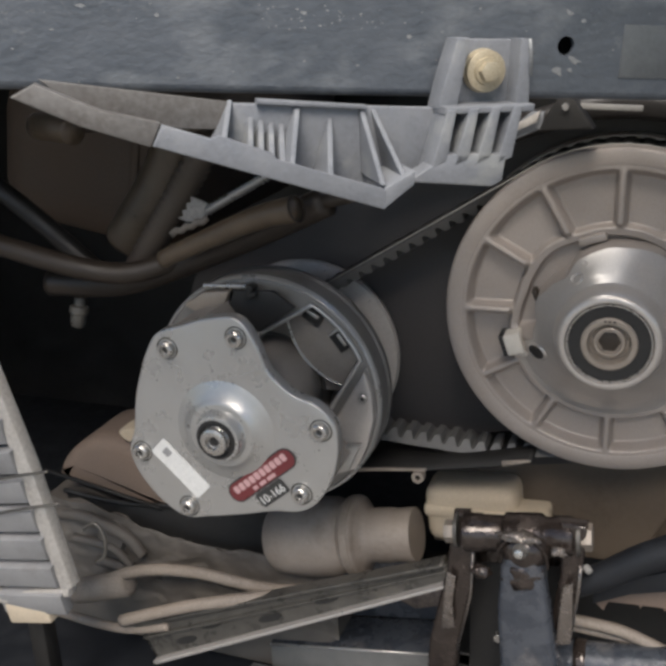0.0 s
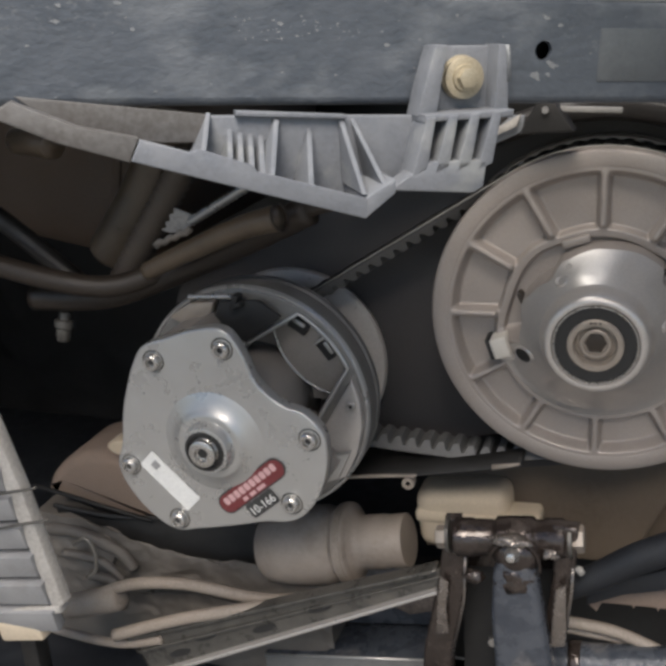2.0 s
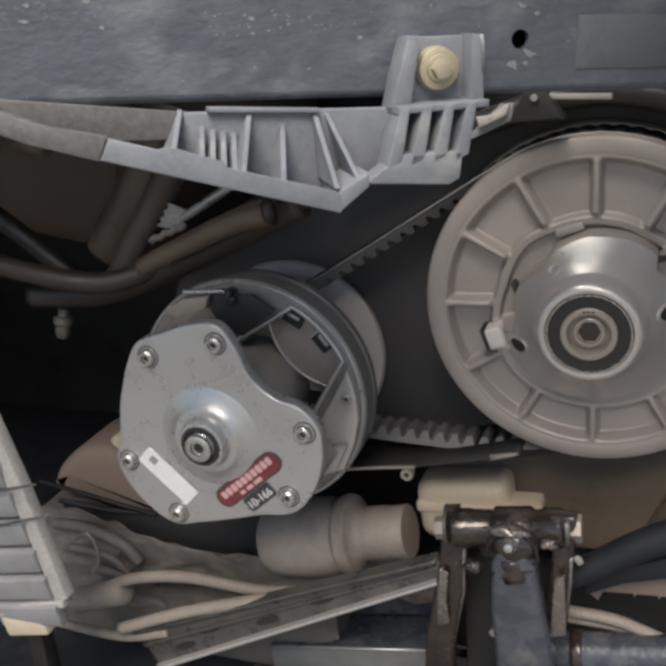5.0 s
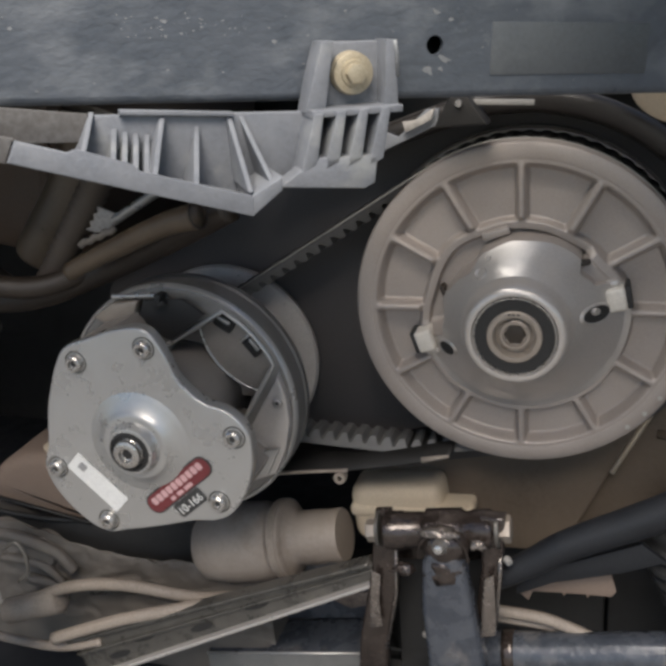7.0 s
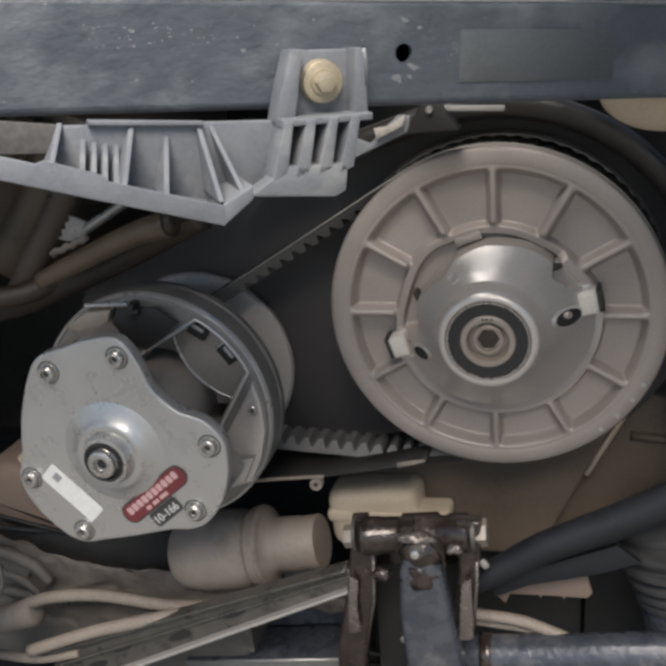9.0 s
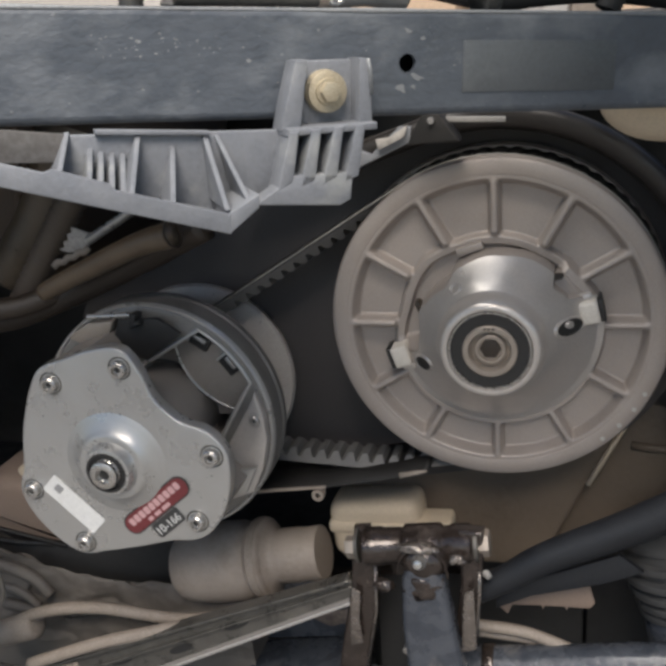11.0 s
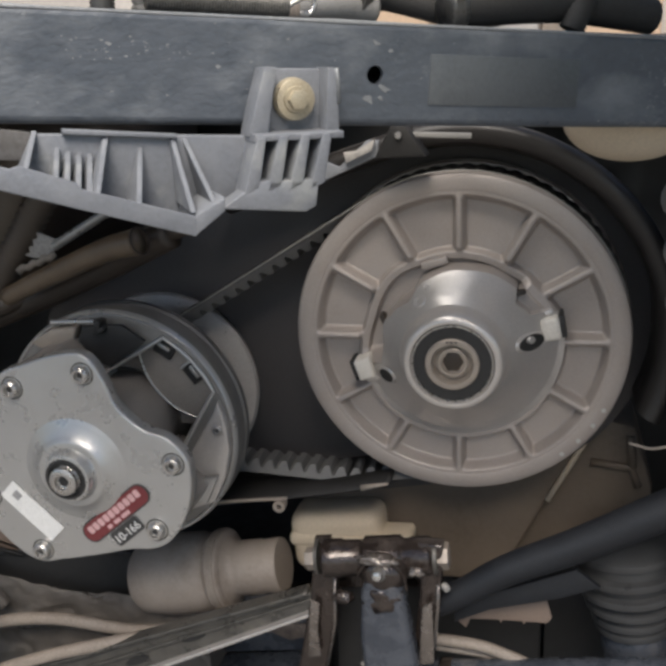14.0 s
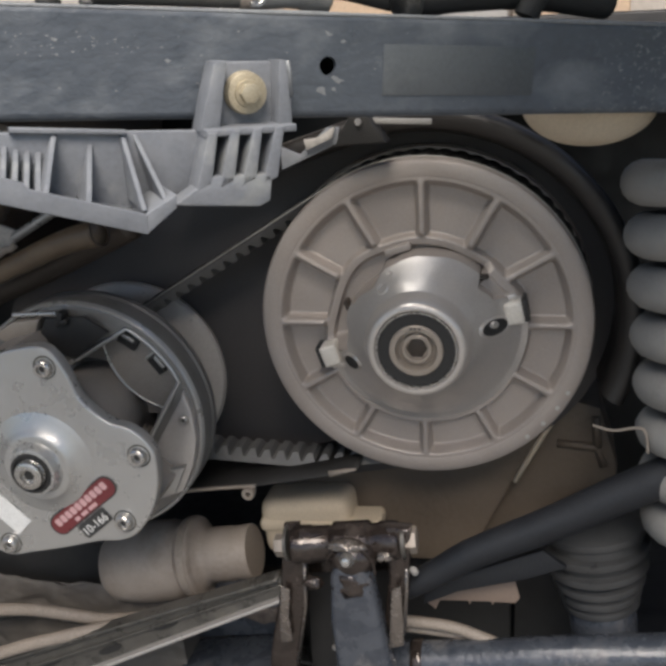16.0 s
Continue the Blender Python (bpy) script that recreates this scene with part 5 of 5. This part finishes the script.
part("tube_wall", joined(tube(spline([(-0.238, -0.085, 0.696), (-0.27, -0.08, 0.687), (-0.32, -0.072, 0.666), (-0.372, -0.065, 0.642)]), lambda t: 0.0105 - 0.0025 * t, 18, cap=True)), M_TANTUBE, ftube)
part("open_end", lathe([(0.0106, 0), (0.0113, -0.002), (0.0099, -0.002), (0.009, 0.01), (0, 0.012)], along((-0.238, -0.085, 0.696), (-0.29, -0.076, 0.678)), 24), M_MUD, ftube)
solo("crimped_strip", rail(spline([(-0.20, -0.06, 0.702), (-0.26, -0.055, 0.685), (-0.33, -0.05, 0.655)]), 0.010, 0.02), M_MUD, (-0.26, -0.05, 0.68), "flat mud-brown strip under the tube", "strip")
hose = thing("corrugated_hose", (-0.40, 0.0, 0.6), "dark muddy corrugated hose running down behind the tube", "hose")
part("hose_wall", tube([Vector((-0.355, 0.0, 0.73)).lerp(Vector((-0.44, 0.0, 0.61)), k / 36) for k in range(37)], 0.0115, 16, ridge=0.003), M_HOSE, hose)
solo("air_duct", tube(spline([(-0.385, 0.03, 0.76), (-0.41, 0.03, 0.70), (-0.445, 0.03, 0.652), (-0.462, 0.03, 0.63), (-0.467, 0.03, 0.622)]), lambda t: 0.027 * (1 - 0.75 * max(0, (t - 0.75) / 0.25) ** 2), 20), M_TANTUBE, (-0.42, 0.03, 0.63), "pale tan moulded air duct", "duct")
tank = thing("fuel_tank", (-0.57, 0.36, 0.6), "dark mud-brown rounded tank behind the hoses", "tank")
part("tank_body", box((0.24, 0.5, 0.18), pose(-0.57, 0.36, 0.69, 0, 10, 0), 0.05, 4), M_TANK, tank)
part("tank_seam", box((0.012, 0.5, 0.186), pose(-0.50, 0.357, 0.703, 0, 10, 0), 0.004, 2), M_TANK, tank)
solo("metal_tab", prism([(-0.394, 0.664), (-0.375, 0.684), (-0.353, 0.676), (-0.363, 0.662), (-0.38, 0.660)], 0.003, Matrix.Translation((0, -0.004, 0)), 0.0006), M_WHITE, (-0.375, 0, 0.67), "bright bare metal tab between the hoses", "tab")
solo("torn_strip", rail([(-0.394 + 0.0055 * k, -0.012, 0.650 + 0.0022 * k + (0.0012 if k % 2 else -0.0012)) for k in range(8)], 0.006, 0.003), M_CABLE, (-0.375, -0.01, 0.655), "ragged pale strip beside the hose", "strip")
solo("braided_line", tube([Vector((-0.350, -0.02, 0.675)).lerp(Vector((-0.275, -0.04, 0.715)), k / 30) for k in range(31)], 0.0036, 8, ridge=0.0011), M_COVER, (-0.32, -0.02, 0.68), "pale braided metal line", "line")
solo("fitting", lathe([(0, -0.015), (0.006, -0.014), (0.0075, -0.01), (0.0075, -0.002), (0.0095, 0.0), (0.0095, 0.006), (0.006, 0.008), (0.006, 0.015), (0, 0.016)], pose(-0.50, -0.02, 0.568, 80, 8, 0), 14), M_BAR, (-0.50, -0.02, 0.55), "small grey fitting in the dark bay", "fitting")
solo("hose_end", tube(spline([(-0.414, -0.11, 0.757), (-0.44, -0.1, 0.758), (-0.475, -0.07, 0.755), (-0.51, 0.03, 0.745), (-0.53, 0.14, 0.73)]), 0.0115, 16), M_TANTUBE, (-0.44, -0.1, 0.745), "pale tan hose end under the beam", "hose")

# ---- behind the upper rim ----
clipper = thing("rim_clip", (-0.045, -0.03, 0.757), "black plastic rim clip with a small screw", "clip")
part("clip_body", prism([(-0.062, 0.75), (-0.053, 0.768), (-0.048, 0.775), (-0.038, 0.775), (-0.032, 0.766), (-0.022, 0.752)], 0.02, Matrix.Translation((0, -0.032, 0)), 0.002), M_HOUSING, clipper)
bolt(clipper, (-0.043, -0.032, 0.768), 0.0026, 0.003, M_STEEL, socket=False)
solo("bright_strip", box((0.045, 0.004, 0.0042), pose(-0.012, -0.02, 0.7662, 0, 2, 0), 0.001), M_COIL, (-0.012, -0.02, 0.762), "bright metal strip above the rim", "strip")
solo("stay_plate", prism([(-0.105, 0.732), (-0.06, 0.752), (-0.058, 0.764), (-0.068, 0.764), (-0.09, 0.744), (-0.105, 0.75)], 0.004, Matrix.Translation((0, -0.03, 0)), 0.001), M_PLASTIC, (-0.08, -0.03, 0.735), "grey metal stay with a folded edge", "stay")
solo("bright_tab", prism([(-0.083, 0.748), (-0.063, 0.757), (-0.06, 0.766), (-0.075, 0.757), (-0.085, 0.756)], 0.003, Matrix.Translation((0, -0.036, 0)), 0.0006), M_WHITE, (-0.07, -0.035, 0.75), "small bright folded metal tab", "tab")
solo("muffler", lathe([(0.046 * math.sin(radians(6 * k)) if 0 < k < 30 else 0, -0.03 * math.cos(radians(6 * k))) for k in range(31)], Matrix.Translation((0.122, -0.045, 0.778)) @ Matrix.Diagonal((1, 1, 0.62, 1)), 40), M_TAN, (0.12, -0.045, 0.76), "tan rounded end of a muddy canister", "canister")

# ---- on the beam ----
top = BH / 2


def on_beam(s, back, h=0.0):
    return BEAM @ Vector((s, back, top + h))


spring = thing("tension_spring", on_beam(-0.07, 0.02), "long grey steel tension spring lying on the frame tube", "spring")
part("coil", tube([on_beam(-0.118 + 0.075 * k / 420, 0.02 + 0.0045 * math.cos(0.75 * k), 0.0058 + 0.0045 * math.sin(0.75 * k)) for k in range(421)], 0.0011, 6), M_BAR, spring)
part("hook", tube(spline([on_beam(-0.043, 0.02, 0.006), on_beam(-0.038, 0.02, 0.009), on_beam(-0.032, 0.02, 0.011), on_beam(-0.028, 0.02, 0.008), on_beam(-0.031, 0.02, 0.003), on_beam(-0.036, 0.02, 0.003)]), 0.0015, 8), M_STEEL, spring)
post = thing("threaded_post", on_beam(-0.138, 0.025), "dark threaded steel stud standing on the frame tube", "stud")
part("thread", tube([on_beam(-0.138, 0.025, 0.001 * k) for k in range(61)], 0.0058, 12, ridge=0.0008), M_BAR, post)
post2 = thing("cable_boot", on_beam(-0.112, 0.03), "grey ribbed cable boot standing on the frame tube", "boot")
part("boot_wall", tube([on_beam(-0.112, 0.034, 0.0012 * k) for k in range(51)], 0.009, 12, ridge=0.0012, every=3), M_COIL, post2)
for pts, r, mt, lab in (([on_beam(0.005, 0.05, 0.013), on_beam(0.03, 0.06, 0.017), on_beam(0.07, 0.05, 0.010), on_beam(0.11, 0.06, 0.012), on_beam(0.2, 0.06, 0.03)], 0.009, M_RUBBER, "black rubber hose lying on the frame tube"),
                        ([on_beam(0.055, 0.03, 0.009), on_beam(0.09, 0.03, 0.013), on_beam(0.14, 0.03, 0.016), on_beam(0.2, 0.03, 0.012)], 0.011, M_RUBBER, "thick black hose along the frame tube"),
                        ([on_beam(-0.03, 0.06, 0.008), on_beam(-0.005, 0.05, 0.011), on_beam(0.02, 0.055, 0.008)], 0.009, M_COIL, "grey crumpled cable sleeve on the frame tube")):
    hs = thing("hose", pts[0], lab, "hose")
    line = spline(pts)
    part("hose_wall", tube(line, r, 14), mt, hs)
    part("cuff", tube(line[:4], r * 1.14, 14), M_BAR if mt is M_RUBBER else M_CABLE, hs, "ribbed end cuff")
conv = thing("corrugated_loom", on_beam(0.15, 0.02), "black corrugated wire loom bent over the frame tube", "loom")
part("loom_wall", tube(spline([on_beam(0.135, 0.02, 0.001), on_beam(0.14, 0.02, 0.012), on_beam(0.155, 0.03, 0.02), on_beam(0.2, 0.05, 0.022)], 12), 0.007, 12, ridge=0.0012), M_RUBBER, conv)
rnd = random.Random(7)
chips = bmesh.new()
for k in range(90):
    s = rnd.uniform(-0.3, 0.25) if k < 50 else rnd.choice((-0.155, -0.148, -0.125, -0.118, -0.1)) + rnd.gauss(0, 0.006)
    z = (rnd.uniform(-0.024, 0.024) if s > -0.06 or rnd.random() < 0.4 else rnd.uniform(0.0, 0.024)) if k < 50 else rnd.gauss(0.008, 0.003)
    w = rnd.choice((0.0003, 0.0004, 0.0006, 0.0011)) if k < 50 else rnd.uniform(0.0002, 0.00055)
    n = rnd.randint(5, 8)
    vs = []
    for i in range(n):
        a = 2 * math.pi * i / n
        r = w * rnd.uniform(0.5, 1.2)
        vs.append(chips.verts.new(BEAM @ Vector((s + r * math.cos(a) * rnd.uniform(0.8, 2.6), -0.00012, z + r * math.sin(a)))))
    chips.faces.new(vs)
part("paint_chips", chips, M_CHIP, beam, "pale chips in the paint")["kind"] = "stuff"
for s, z, w, h in ((0.006, -0.0075, 0.005, 0.003), (-0.003, -0.0125, 0.004, 0.004), (0.004, -0.012, 0.002, 0.002), (0.0, 0.016, 0.003, 0.002)):
    part("bare_spot", prism([(w * math.cos(a) * (0.6 + 0.4 * math.sin(3 * a + s * 900)), h * math.sin(a) * (0.7 + 0.3 * math.cos(2 * a))) for a in (2 * math.pi * k / 12 for k in range(12))], 0.0003, BEAM @ Matrix.Translation((s, -0.0002, z)) @ pose(0, 0, 0, 0, 25, 0)), M_CHIP, beam)
